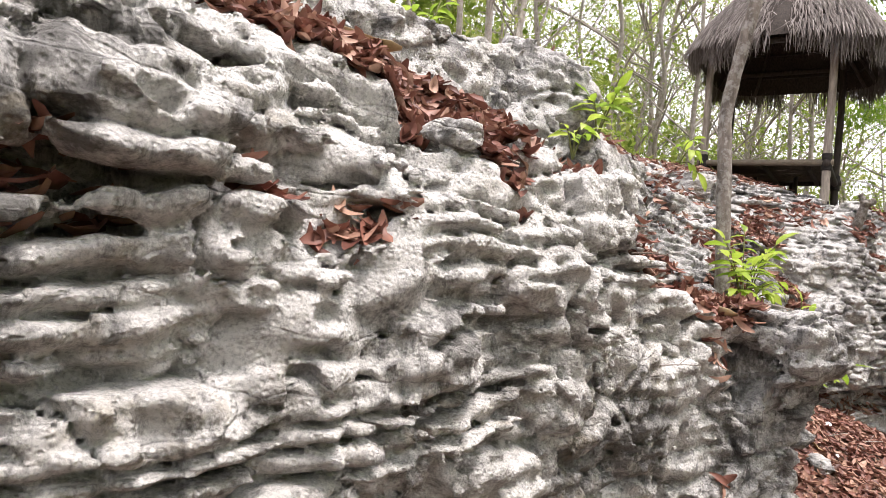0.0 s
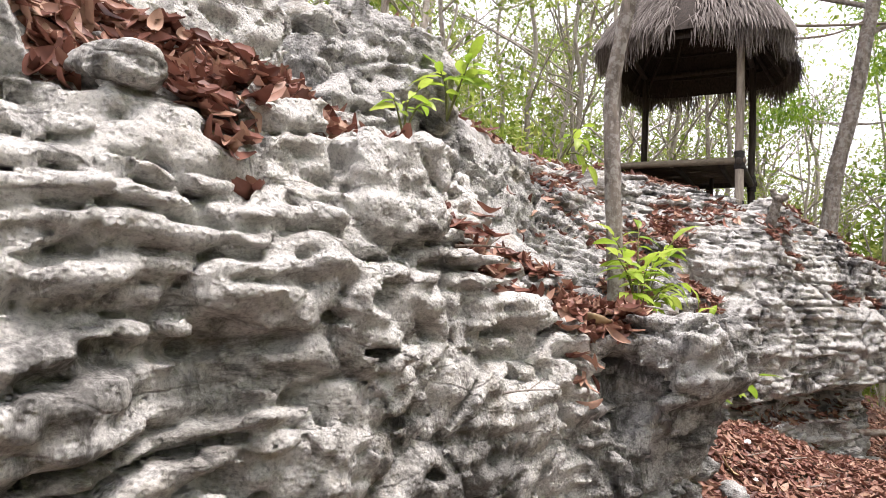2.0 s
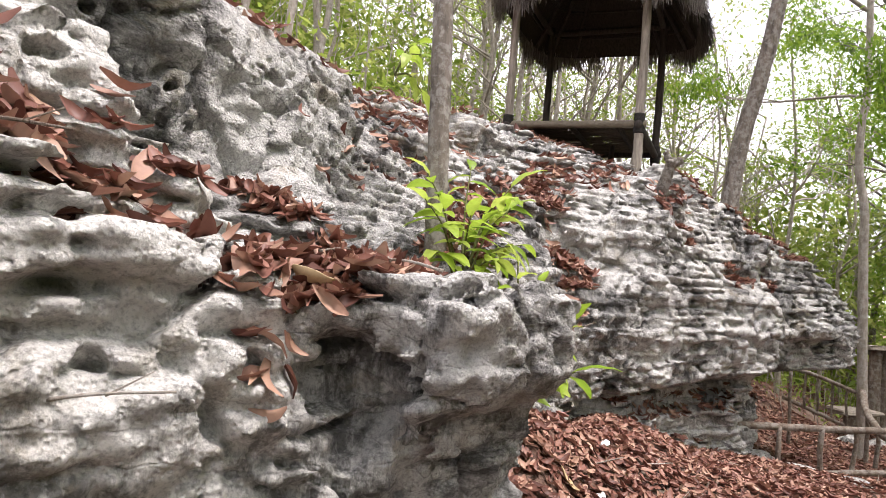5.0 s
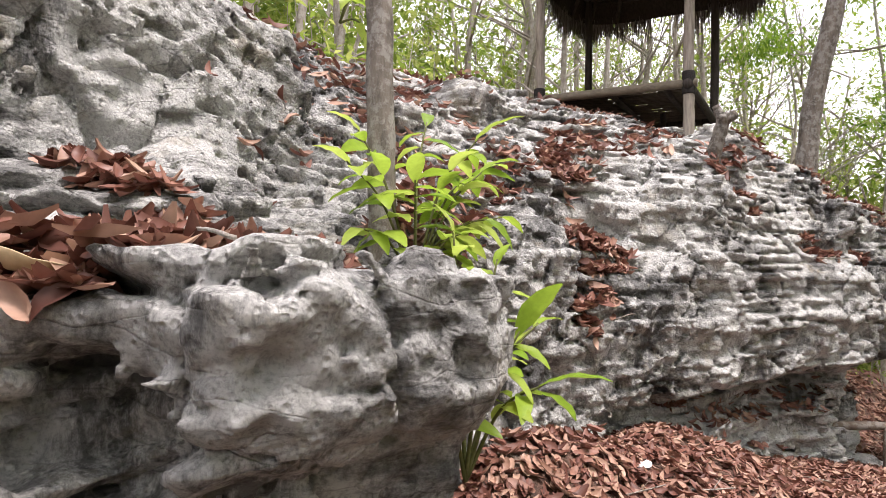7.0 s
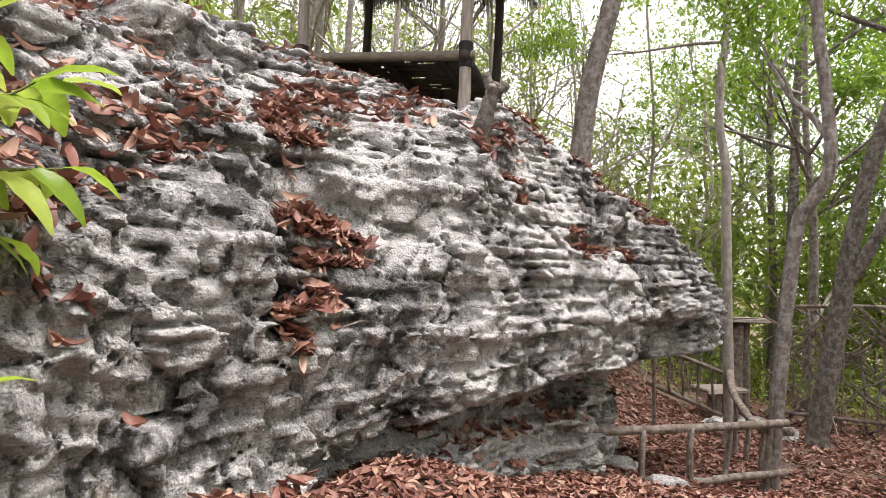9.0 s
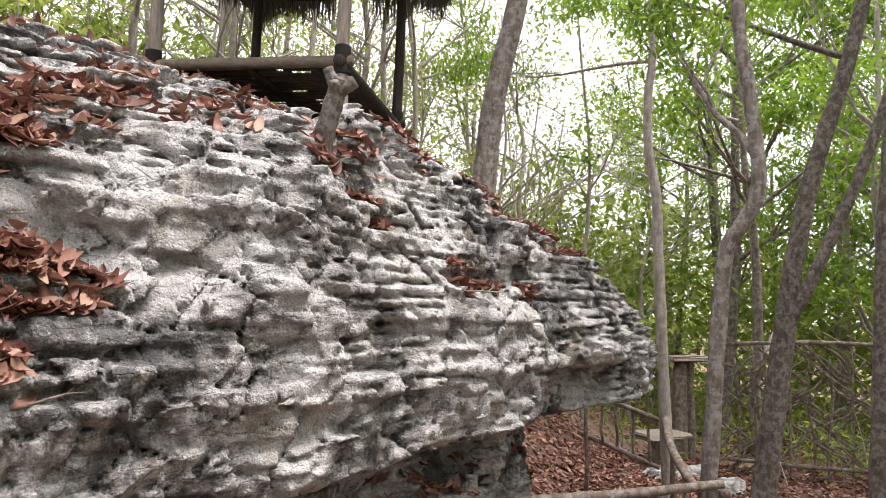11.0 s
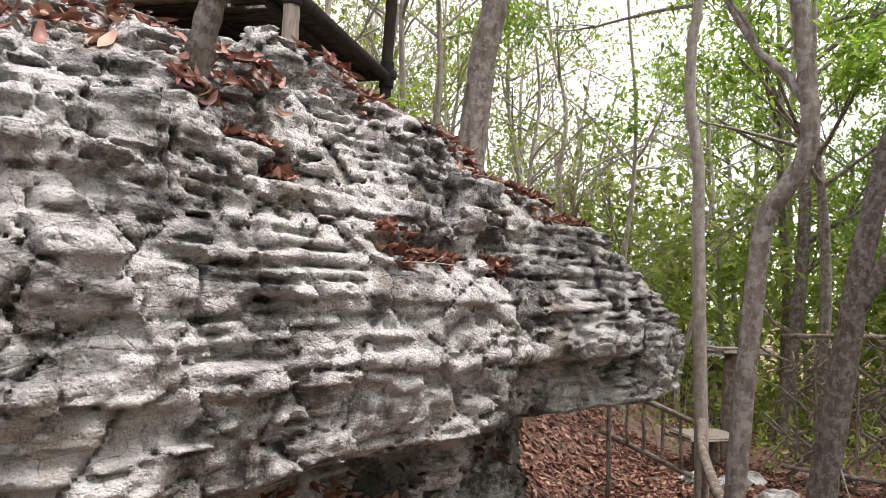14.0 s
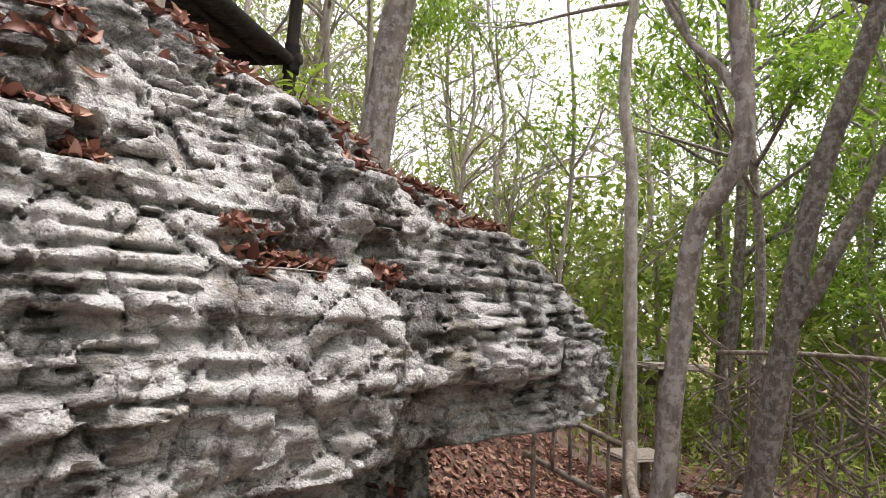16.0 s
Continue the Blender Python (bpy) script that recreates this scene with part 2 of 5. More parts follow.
def leaf_material(name, a, b_, c, rough=0.5, through=0.5, per="island"):
    m, nt, b = material(name, rough)
    if per == "island":
        src = nt.nodes.new("ShaderNodeNewGeometry").outputs["Random Per Island"]
    else:
        src = nt.nodes.new("ShaderNodeObjectInfo").outputs["Random"]
    col = ramp(nt, src, (0.0, a), (0.5, b_), (1.0, c))
    fleck = ramp(nt, noise_node(nt, coords(nt), 40, 4, 0.6), (0.3, grey(0.72)), (0.7, grey(1.0)))
    col = mix(nt, 0.8, col, fleck, "MULTIPLY")
    nt.links.new(col, b.inputs["Base Color"])
    if through:
        tr = nt.nodes.new("ShaderNodeBsdfTranslucent")
        nt.links.new(col, tr.inputs[0])
        mx = nt.nodes.new("ShaderNodeMixShader")
        mx.inputs[0].default_value = through
        nt.links.new(b.outputs[0], mx.inputs[1])
        nt.links.new(tr.outputs[0], mx.inputs[2])
        nt.links.new(mx.outputs[0], nt.nodes["Material Output"].inputs[0])
    return m


LITTER = leaf_material("dry_leaf", (0.09, 0.035, 0.025), (0.22, 0.095, 0.068), (0.44, 0.28, 0.20), 0.5, 0.15)
LITTER_ONE = leaf_material("single_dry_leaf", (0.10, 0.038, 0.027), (0.235, 0.10, 0.07), (0.44, 0.28, 0.20), 0.45, 0.15, "object")
TAN_LEAF = leaf_material("tan_leaf", (0.45, 0.33, 0.18), (0.5, 0.38, 0.22), (0.55, 0.42, 0.26), 0.6, 0.15, "object")
GREEN = leaf_material("tree_leaf", (0.10, 0.20, 0.02), (0.19, 0.32, 0.03), (0.31, 0.44, 0.06), 0.5, 0.6)
GREEN_FAR = leaf_material("far_leaf", (0.15, 0.23, 0.035), (0.26, 0.35, 0.06), (0.43, 0.46, 0.14), 0.6, 0.6)
GREEN_BUSH = leaf_material("sapling_leaf", (0.20, 0.33, 0.03), (0.32, 0.45, 0.05), (0.46, 0.55, 0.11), 0.35, 0.5, "object")


def ground_material():
    m, nt, b = material("forest_floor", 0.95)
    v = coords(nt)
    col = ramp(nt, noise_node(nt, v, 26, 6, 0.7), (0.32, (0.035, 0.02, 0.015)), (0.5, (0.13, 0.072, 0.052)), (0.68, (0.27, 0.17, 0.125)))
    col = mix(nt, ramp(nt, noise_node(nt, v, 1.4, 5, 0.6), (0.5, grey(0)), (0.66, grey(0.6))), col, (0.27, 0.23, 0.185))
    nt.links.new(col, b.inputs["Base Color"])
    bump(nt, b, noise_node(nt, v, 34, 8, 0.7), 0.05, 1.0)
    return m


FLOOR = ground_material()


def plain(name, c0, c1, scale=25, stretch=(1, 1, 1), rough=0.85, relief=0.006):
    m, nt, b = material(name, rough)
    f = noise_node(nt, coords(nt, stretch), scale, 7, 0.7)
    nt.links.new(ramp(nt, f, (0.3, c0), (0.7, c1)), b.inputs["Base Color"])
    bump(nt, b, f, relief)
    return m


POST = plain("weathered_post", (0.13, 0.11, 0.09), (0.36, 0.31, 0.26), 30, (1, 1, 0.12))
POST_DARK = plain("dark_wood", (0.016, 0.013, 0.011), (0.06, 0.048, 0.04), 30, (1, 1, 0.15))
SLAT = plain("bamboo_slat", (0.03, 0.022, 0.016), (0.10, 0.075, 0.055), 30, (0.2, 1, 1))
BAMBOO = plain("aged_bamboo", (0.08, 0.062, 0.045), (0.20, 0.165, 0.12), 20, (0.2, 1, 1), 0.6)
LASH = plain("black_lashing", (0.010, 0.009, 0.008), (0.035, 0.03, 0.027), 120, (1, 1, 3))
THATCH = leaf_material("thatch_straw", (0.07, 0.057, 0.05), (0.15, 0.128, 0.115), (0.29, 0.26, 0.24), 0.9, 0.0)
THATCH_IN = plain("shaded_thatch", (0.012, 0.009, 0.007), (0.05, 0.038, 0.03), 40, (1, 1, 0.3))

NEAR_STEP, FAR_STEP = 0.019, 0.021
# ---- the outcrop ----
def box(s, d, z, lo, hi, r):
    q = [np.abs(v - (a + b) / 2) - (b - a) / 2 + r for v, a, b in zip((s, d, z), lo, hi)]
    out = np.sqrt(sum(np.maximum(a, 0) ** 2 for a in q))
    return out + np.minimum(np.maximum(np.maximum(q[0], q[1]), q[2]), 0) - r


def capsule(s, d, z, a, b, r):
    """Distance to a rod from a to b."""
    ab = [q - p for p, q in zip(a, b)]
    t = sum((v - p) * q for v, p, q in zip((s, d, z), a, ab)) / sum(q * q for q in ab)
    t = np.clip(t, 0, 1)
    return np.sqrt(sum((v - p - q * t) ** 2 for v, p, q in zip((s, d, z), a, ab))) - r


def masses(s, d, z):
    """The rough body: positive outside."""
    f = front(s)
    # overhang of the far boulder, and the scoured foot under the ledge
    under = np.interp(s, (5.6, 6.4, 7.0, 8.3, 9.7, 11.5, 12.6), (0.1, 0.40, 0.50, 0.53, 0.58, 0.56, 0.58))
    depth = np.interp(s, (5.2, 6.4, 7, 8, 10, 11, 12, 12.6), (0.0, 0.06, 0.08, 0.16, 0.42, 0.5, 1.2, 1.6))
    foot = f + depth * smooth(under + 0.05, under - 0.10, z)
    hollow = 0.18 * np.interp(s, (2.9, 3.2, 3.75, 4.0), (0, 1, 1, 0)) * smooth(1.0, 0.86, z)
    lean = 0.10 * smooth(1.0, 0.3, z) * (s < 4.5)
    bulge = -0.04 * np.exp(-(((z - 1.0) / 0.35) ** 2)) * smooth(7.0, 8.5, s)
    # the upper face leans back; a darker recess under the far end
    tip = np.interp(s, (6.0, 6.3, 6.9, 7.5, 7.9, 8.3, 9, 10.5, 11.5), (0, 0.5, 0.45, 0.2, 0.12, 0.36, 0.43, 0.48, 0.5))
    knee = np.interp(s, (6.2, 7.0, 7.6, 8.2, 9, 10.5), (1.1, 1.15, 1.3, 1.5, 1.4, 1.3))
    slope = tip * np.maximum(z - knee, 0)
    recess = 0.26 * np.interp(s, (9.9, 10.3, 11.3, 11.9), (0, 1, 1, 0)) * smooth(1.02, 0.95, z)
    face = foot + hollow + lean + bulge + slope + recess - d
    roof = z - top(s, d)
    body = smax(face, roof * 0.8, np.interp(s, (2.2, 2.7, 3.9, 5.0), (0.1, 0.05, 0.05, 0.16)))
    end = s - 12.98 + 0.25 * np.abs(z - 1.1)
    body = smax(body, end * 0.9, 0.12)
    # a rounded nose of rock, and the slit under the slab
    body = smin(body, capsule(s, d, z, (-1.6, 0.06, 1.2), (-0.78, 0.08, 1.18), 0.24), 0.05)
    # the pillar under the overhang
    body = smin(body, capsule(s, d, z, (9.9, 0.95, -1.0), (9.8, 0.85, 0.7), 0.36), 0.2)
    # the slab and the upper rocks
    body = smin(body, box(s, d - 0.12 * (s + 0.5), z + 0.10 * (s + 0.7), (-4, 0.14, 1.70), (0.42, 0.7, 1.99), 0.10), 0.02)
    body = smin(body, box(s, d, z - 0.1 * s, (-2.2, 0.98, 1.6), (1.72, 3.4, 2.56), 0.12), 0.04)
    body = smin(body, box(s, d, z - 0.05 * s, (-2.2, 0.80, 1.6), (0.25, 3.4, 2.36), 0.12), 0.03)
    body = smin(body, box(s, d, z, (1.95, 1.34, 1.8), (3.25, 3.2, 3.0), 0.2), 0.06)
    body = smin(body, box(s, d - 0.1 * (z - 2) - 0.2 * (s - 3.5), z + 0.12 * (s - 3.5), (2.75, 1.46, 1.0), (4.6, 3.4, 2.68), 0.2), 0.06)
    # blocks on the rim
    body = smin(body, box(s, d - 0.2 * (z - 1.6), z, (1.08, 0.15, 1.52), (1.38, 0.7, 1.97), 0.05), 0.01)
    body = smin(body, box(s, d - 0.1 * (z - 1.6), z, (1.43, 0.10, 1.53), (1.84, 0.6, 1.93), 0.05), 0.008)
    body = smin(body, box(s, d, z, (1.80, 0.17, 1.18), (2.18, 0.6, 1.56), 0.09), 0.01)
    body = smin(body, box(s, d, z, (1.95, 0.54, 1.4), (2.5, 1.3, 2.02), 0.1), 0.03)
    body = smin(body, box(s, d, z + 0.2 * (s - 2.7), (2.3, 0.48, 1.2), (2.85, 0.95, 1.62), 0.12), 0.03)
    # rocks on the back of the boulder
    body = smin(body, box(s, d, z + 0.15 * (s - 9.1), (8.75, 1.15, 2.2), (9.5, 1.75, 2.74), 0.1), 0.03)
    body = smin(body, box(s, d, z, (9.7, 0.42, 1.8), (10.15, 0.85, 2.16), 0.08), 0.02)
    body = smin(body, box(s, d, z, (5.2, 1.98, 1.9), (6.2, 2.7, 2.5), 0.15), 0.05)
    body = smin(body, box(s, d, z, (6.1, 2.0, 2.2), (7.0, 2.8, 2.85), 0.15), 0.05)
    # the gully and pockets where leaves gather
    for a, b, r in (((6.75, 1.75, 2.62), (6.42, 1.05, 1.72), 0.2), ((6.42, 1.2, 1.74), (6.85, 1.16, 1.66), 0.13),
                    ((6.12, 0.92, 1.18), (6.2, 1.14, 1.20), 0.12), ((2.88, -0.1, 0.95), (3.05, 0.06, 0.97), 0.15),
                    ((3.5, -0.3, 0.9), (3.56, -0.16, 0.93), 0.05), ((8.56, 0.82, 1.99), (8.58, 1.0, 2.02), 0.08),
                    ((9.1, 0.62, 1.66), (9.62, 0.50, 1.66), 0.075), ((10.05, 0.32, 1.68), (10.08, 0.52, 1.7), 0.10),
                    ((-2.0, 0.03, 1.68), (0.3, 0.16, 1.66), 0.022), ((-1.05, -0.06, 1.54), (-0.5, 0.06, 1.54), 0.10), ((1.5, 0.1, 1.5), (1.9, 0.12, 1.47), 0.055), ((6.5, 1.15, 0.30), (9.4, 0.80, 0.36), 0.15), ((9.4, 0.80, 0.36), (11.3, 0.6, 0.40), 0.17), ((0.1, 0.06, 1.53), (0.4, 0.14, 1.53), 0.06)):
        body = smax(body, -capsule(s, d, z, a, b, r), 0.05)
    return body


def weathering(s, d, z, body):
    """Beds, joints, knobs and holes."""
    far = smooth(3.9, 5.5, s)
    wave = vnoise(s * 0.9, d * 0.9, z * 0.9, 3)
    warp = vnoise(s * 3.1, d * 3.1, z * 3.1, 5)
    fine = vnoise(s * 9, d * 9, z * 9, 6)
    b = z - 0.05 * s * (1 - far) - 0.012 * s * far + (0.09 - 0.06 * far) * wave + (0.028 - 0.02 * far) * warp + 0.007 * fine + 0.06 * d
    thick = 0.092 - 0.02 * far
    lvl = b / thick + 0.45 * vnoise(b * 5, s * 0.3, d * 0.3, 9)
    k = np.floor(lvl)
    r = lvl - k
    one = np.zeros_like(k)
    strong = 0.2 + 1.1 * hashed(k, one, one, 21)
    seg = s / (0.14 + 0.26 * hashed(k, one, one, 31)) + 9 * hashed(k, one, one, 33) + 0.35 * warp + 0.08 * fine
    ki = np.floor(seg)
    joint = np.abs(2 * (seg - ki) - 1) ** 14
    push = hashed(k, ki, one, 41) - 0.5
    patchy = np.clip(0.7 + 0.9 * vnoise(s * 1.3, d * 1.3, z * 2.2, 17), 0.3, 1.4)
    ledge = smooth(2.95, 3.2, s) * (1 - far)
    calm = 1 - 0.75 * smooth(0.95, 1.1, s) * smooth(2.0, 1.85, s) * smooth(1.48, 1.58, z)
    massive = np.interp(s, (0.7, 1.7, 2.8), (0, 0.45, 0.6))
    quiet = 1 - (1 - far) * np.maximum(np.maximum(0.6 * smooth(1.5, 1.85, z), 0.95 * smooth(0.9, 1.1, d)), np.maximum(0.75 * ledge, massive))
    hollow = smooth(0.6, 0.02, r) + 0.5 * smooth(0.86, 1.0, r)
    slit = np.exp(-((np.minimum(r, 1 - r) / 0.085) ** 2)) + 0.25 * smooth(0.5, 0.0, r)
    out = body + (1 - far) * 0.125 * quiet * calm * hollow * strong * patchy + far * 0.072 * slit * strong * patchy
    out += far * (0.075 * joint * (hashed(k, ki, one, 43) > 0.2) - 0.07 * push) - (1 - far) * quiet * 0.05 * push
    out -= far * 0.05 * (hashed(k, one, one, 45) - 0.5)
    out -= calm * (0.075 - 0.05 * far - 0.03 * ledge) * vnoise(s * 2.1, d * 2.1, z * 3.4, 11)
    # rounded knobs with sharp creases between them
    out -= calm * (0.07 - 0.056 * far - 0.03 * ledge) * np.abs(vnoise(s * 4.5, d * 4.5, z * 7.5, 13))
    knob, edge, rnd = cells(s * 8.5 + 0.5 * warp, d * 8.5, z * 13.0 + 0.4 * fine, 61)
    out += calm * (0.075 - 0.063 * far - 0.05 * ledge) * (knob - 0.45) - (0.03 - 0.02 * far - 0.015 * ledge) * (rnd - 0.5)
    out -= (0.030 - 0.010 * far) * np.abs(vnoise(s * 21, d * 21, z * 27, 15)) - 0.011 * vnoise(s * 38, d * 38, z * 40, 16)
    # cracks between large blocks
    near, next_, rnd = cells(s * (1.9 + 1.1 * far) + 0.25 * warp, d * 2.2, z * (2.6 + 1.4 * far) + 0.2 * warp, 81)
    out += (0.07 + 0.03 * far) * smooth(0.07, 0.0, next_ - near) - calm * (0.09 + 0.06 * (massive * (1 - far) - ledge) - 0.02 * far) * (rnd - 0.5)
    hole, _, rnd = cells(s * 5.0 + 0.6 * warp, d * 3.0, z * 9.0 + 0.6 * fine, 51)
    size = 0.24 + 0.24 * rnd
    out += calm * (0.15 - 0.12 * far - 0.07 * ledge) * smooth(size, size * 0.35, hole) * (rnd > 0.4)
    return out + 0.012


def outcrop(name, lo, hi, step, mat, label):
    axes = [np.arange(a, b, step, dtype=np.float32) for a, b in zip(lo, hi)]
    field = np.empty([len(a) for a in axes], np.float32)
    for i in range(0, len(axes[0]), 40):
        s, d, z = np.meshgrid(axes[0][i:i + 40], axes[1], axes[2], indexing="ij")
        f = masses(s, d, z).astype(np.float32)
        near = np.abs(f) < 0.28
        f[near] = weathering(s[near], d[near], z[near], f[near])
        field[i:i + 40] = f
    for n in range(3):
        edge = [slice(None)] * 3
        for e in (0, -1):
            edge[n] = e
            field[tuple(edge)] = np.maximum(field[tuple(edge)], 0.01)
    verts, quads = largest_body(*surface_net(axes, field))
    me = mesh_from(name, verts, quads, mat[0])
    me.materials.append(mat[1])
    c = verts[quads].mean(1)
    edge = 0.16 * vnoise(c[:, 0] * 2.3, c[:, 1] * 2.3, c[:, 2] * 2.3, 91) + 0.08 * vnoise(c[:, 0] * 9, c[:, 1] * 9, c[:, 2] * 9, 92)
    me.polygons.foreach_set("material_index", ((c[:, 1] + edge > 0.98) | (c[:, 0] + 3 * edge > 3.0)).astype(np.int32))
    ob = new(name, me)
    ob.matrix_world = PLAN
    return tagged(ob, label, "rock", kind="structure")


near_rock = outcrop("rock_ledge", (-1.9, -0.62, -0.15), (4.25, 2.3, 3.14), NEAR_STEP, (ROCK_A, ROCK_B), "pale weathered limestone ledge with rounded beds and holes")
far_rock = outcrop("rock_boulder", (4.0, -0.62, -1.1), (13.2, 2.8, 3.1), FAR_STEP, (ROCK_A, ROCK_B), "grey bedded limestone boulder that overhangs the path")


# ---- terrain ----
def terrain_height(s, d):
    f = np.interp(s, ST, FRONT)
    hill = top(np.clip(s, -30, 11.5), d) - 0.3 + 0.42 * smooth(2.0, 2.9, d) * 0.5
    hill = hill - np.clip(s - 9.6, 0, 60) * 0.26 * smooth(1.6, 3.2, d)
    into = smooth(np.minimum(f + 1.2, 2.0), 2.4, d)
    g = path_ground(s, d)
    past = smooth(11.5, 12.6, s)
    soft = smooth(0.5, 6.0, d)
    into = into * (1 - past) + soft * past
    low = g + np.maximum(hill - g, 0) * into
    return low


def terrain():
    near = np.concatenate([np.linspace(-400, -22, 14), np.arange(-20, 32, 0.16), np.linspace(34, 900, 22)])
    s, d = np.meshgrid(near, np.concatenate([np.linspace(-500, -22, 12), np.arange(-20, 26, 0.16), np.linspace(28, 700, 18)]), indexing="ij")
    z = terrain_height(s, d)
    z = z + 0.05 * vnoise(s * 1.1, d * 1.1, s * 0, 71) + 0.02 * vnoise(s * 4, d * 4, s * 0, 72)
    n, m = s.shape
    idx = np.arange(n * m).reshape(n, m)
    quads = np.stack([idx[:-1, :-1], idx[1:, :-1], idx[1:, 1:], idx[:-1, 1:]], -1).reshape(-1, 4)
    ob = new("ground", mesh_from("ground", np.stack([s, d, z], -1).reshape(-1, 3), quads, FLOOR))
    ob.matrix_world = PLAN
    return tagged(ob, "forest floor of bare soil under brown leaf litter", "ground", kind="structure")


ground = terrain()

# ---- building tools ----
def part(name, bm, mat, parent=None, label=""):
    me = bpy.data.meshes.new(name)
    if isinstance(bm, tuple):
        me = mesh_from(name, bm[0], bm[1], mat)
    else:
        bm.to_mesh(me)
        bm.free()
        me.materials.append(mat)
    ob = new(name, me)
    ob.parent = parent
    if label:
        tagged(ob, label)
    return ob


def thing(name, label, category, group="", spot=None, kind=""):
    ob = new(name)
    ob.empty_display_size = 0.1
    if spot is not None:
        ob.location = spot
    return tagged(ob, label, category, group, kind)


def tube(points, radii, sides=8, rough=0.0, rng=None, caps=True):
    """A tapered tube along points: vertices and quads."""
    pts = [Vector(p) for p in points]
    verts, quads = [], []
    ref = Vector((0.31, 0.87, 0.37))
    for i, p in enumerate(pts):
        t = (pts[min(i + 1, len(pts) - 1)] - pts[max(i - 1, 0)]).normalized()
        a = t.cross(ref).normalized()
        b = t.cross(a)
        for k in range(sides):
            w = 2 * math.pi * k / sides
            r = radii[i] * (1 + (rng.uniform(-rough, rough) if rng else 0))
            verts.append(p + (a * math.cos(w) + b * math.sin(w)) * r)
    for i in range(len(pts) - 1):
        for k in range(sides):
            m = (k + 1) % sides
            quads.append((i * sides + k, i * sides + m, (i + 1) * sides + m, (i + 1) * sides + k))
    if caps:
        for row, p, flip in ((0, pts[0], True), (len(pts) - 1, pts[-1], False)):
            c = len(verts)
            verts.append(p)
            for k in range(0, sides, 2):
                m, n = (k + 1) % sides, (k + 2) % sides
                q = (row * sides + k, row * sides + m, row * sides + n, c)
                quads.append(q[::-1] if flip else q)
    return np.array([tuple(v) for v in verts]), np.array(quads)


def merged(pieces):
    vs, qs, off = [], [], 0
    for v, q in pieces:
        vs.append(v)
        qs.append(q + off)
        off += len(v)
    return np.concatenate(vs), np.concatenate(qs)


def spline(points, steps=5):
    """Points along a smooth curve through the given ones."""
    p = [Vector(q) for q in points]
    p = [p[0] * 2 - p[1]] + p + [p[-1] * 2 - p[-2]]
    out = []
    for i in range(1, len(p) - 2):
        for k in range(steps):
            t = k / steps
            out.append(0.5 * (2 * p[i] + (p[i + 1] - p[i - 1]) * t + (2 * p[i - 1] - 5 * p[i] + 4 * p[i + 1] - p[i + 2]) * t * t
                              + (3 * p[i] - 3 * p[i + 1] + p[i + 2] - p[i - 1]) * t ** 3))
    return out + [p[-2]]


def limb(points, r0, r1, sides=10, rng=None, rough=0.06, steps=5):
    pts = spline(points, steps)
    n = len(pts)
    return tube(pts, [r0 + (r1 - r0) * i / (n - 1) for i in range(n)], sides, rough, rng)


def leaf_quads(centres, dirs, normals, length, width, rng_np):
    """Small pointed leaves: two bent quads each."""
    n = len(centres)
    d = dirs / np.linalg.norm(dirs, axis=1)[:, None]
    side = np.cross(d, normals)
    side /= np.linalg.norm(side, axis=1)[:, None] + 1e-9
    up = np.cross(side, d)
    ln = (length * rng_np.uniform(0.7, 1.3, n))[:, None]
    wd = (width * rng_np.uniform(0.7, 1.3, n))[:, None]
    tip = centres + d * ln - up * ln * 0.15
    mid = centres + d * ln * 0.45
    v = np.stack([centres, mid - side * wd * 0.5 + up * wd * 0.12, tip, mid + side * wd * 0.5 + up * wd * 0.12], 1).reshape(-1, 3)
    q = np.arange(4 * n).reshape(n, 4)
    return v, q


def branch_out(rng, start, way, length, radius, depth, pieces, tips, droop=0.0, spread=0.6, kids=(2, 4)):
    """A limb that forks into thinner ones."""
    pts, p, w = [start], Vector(start), Vector(way).normalized()
    n = 4
    for i in range(n):
        w = (w + Vector((rng.uniform(-1, 1), rng.uniform(-1, 1), rng.uniform(-0.6, 0.8) - droop)) * 0.22).normalized()
        p = p + w * (length / n)
        pts.append(p.copy())
    sides = 8 if radius > 0.05 else (5 if radius > 0.015 else 4)
    pieces.append(tube(pts, [radius * (1 - 0.5 * i / n) for i in range(n + 1)], sides, 0.05, rng, False))
    if depth <= 0:
        tips.extend(pts[1:])
        return
    for _ in range(rng.randint(*kids)):
        k = rng.randint(2, n)
        turn = Vector((rng.uniform(-1, 1), rng.uniform(-1, 1), rng.uniform(-0.4, 0.9)))
        branch_out(rng, pts[k], w + turn * spread, length * rng.uniform(0.5, 0.8), radius * (1 - 0.5 * k / n) * 0.65, depth - 1, pieces, tips, droop, spread, kids)


def sprays(rng_np, tips, per_tip, scatter, length, width, droop=0.5):
    """Leaves round the tips of the twigs, in feathered sprays."""
    t = np.array([tuple(p) for p in tips])
    c = np.repeat(t, per_tip, 0)
    n = len(c)
    c = c + rng_np.normal(0, scatter, (n, 3)) * (1, 1, 0.7)
    d = rng_np.normal(0, 1, (n, 3))
    d[:, 2] = d[:, 2] * 0.5 - droop
    up = rng_np.normal(0, 0.5, (n, 3)) + (0, 0, 1)
    return leaf_quads(c, d, up, length, width, rng_np)


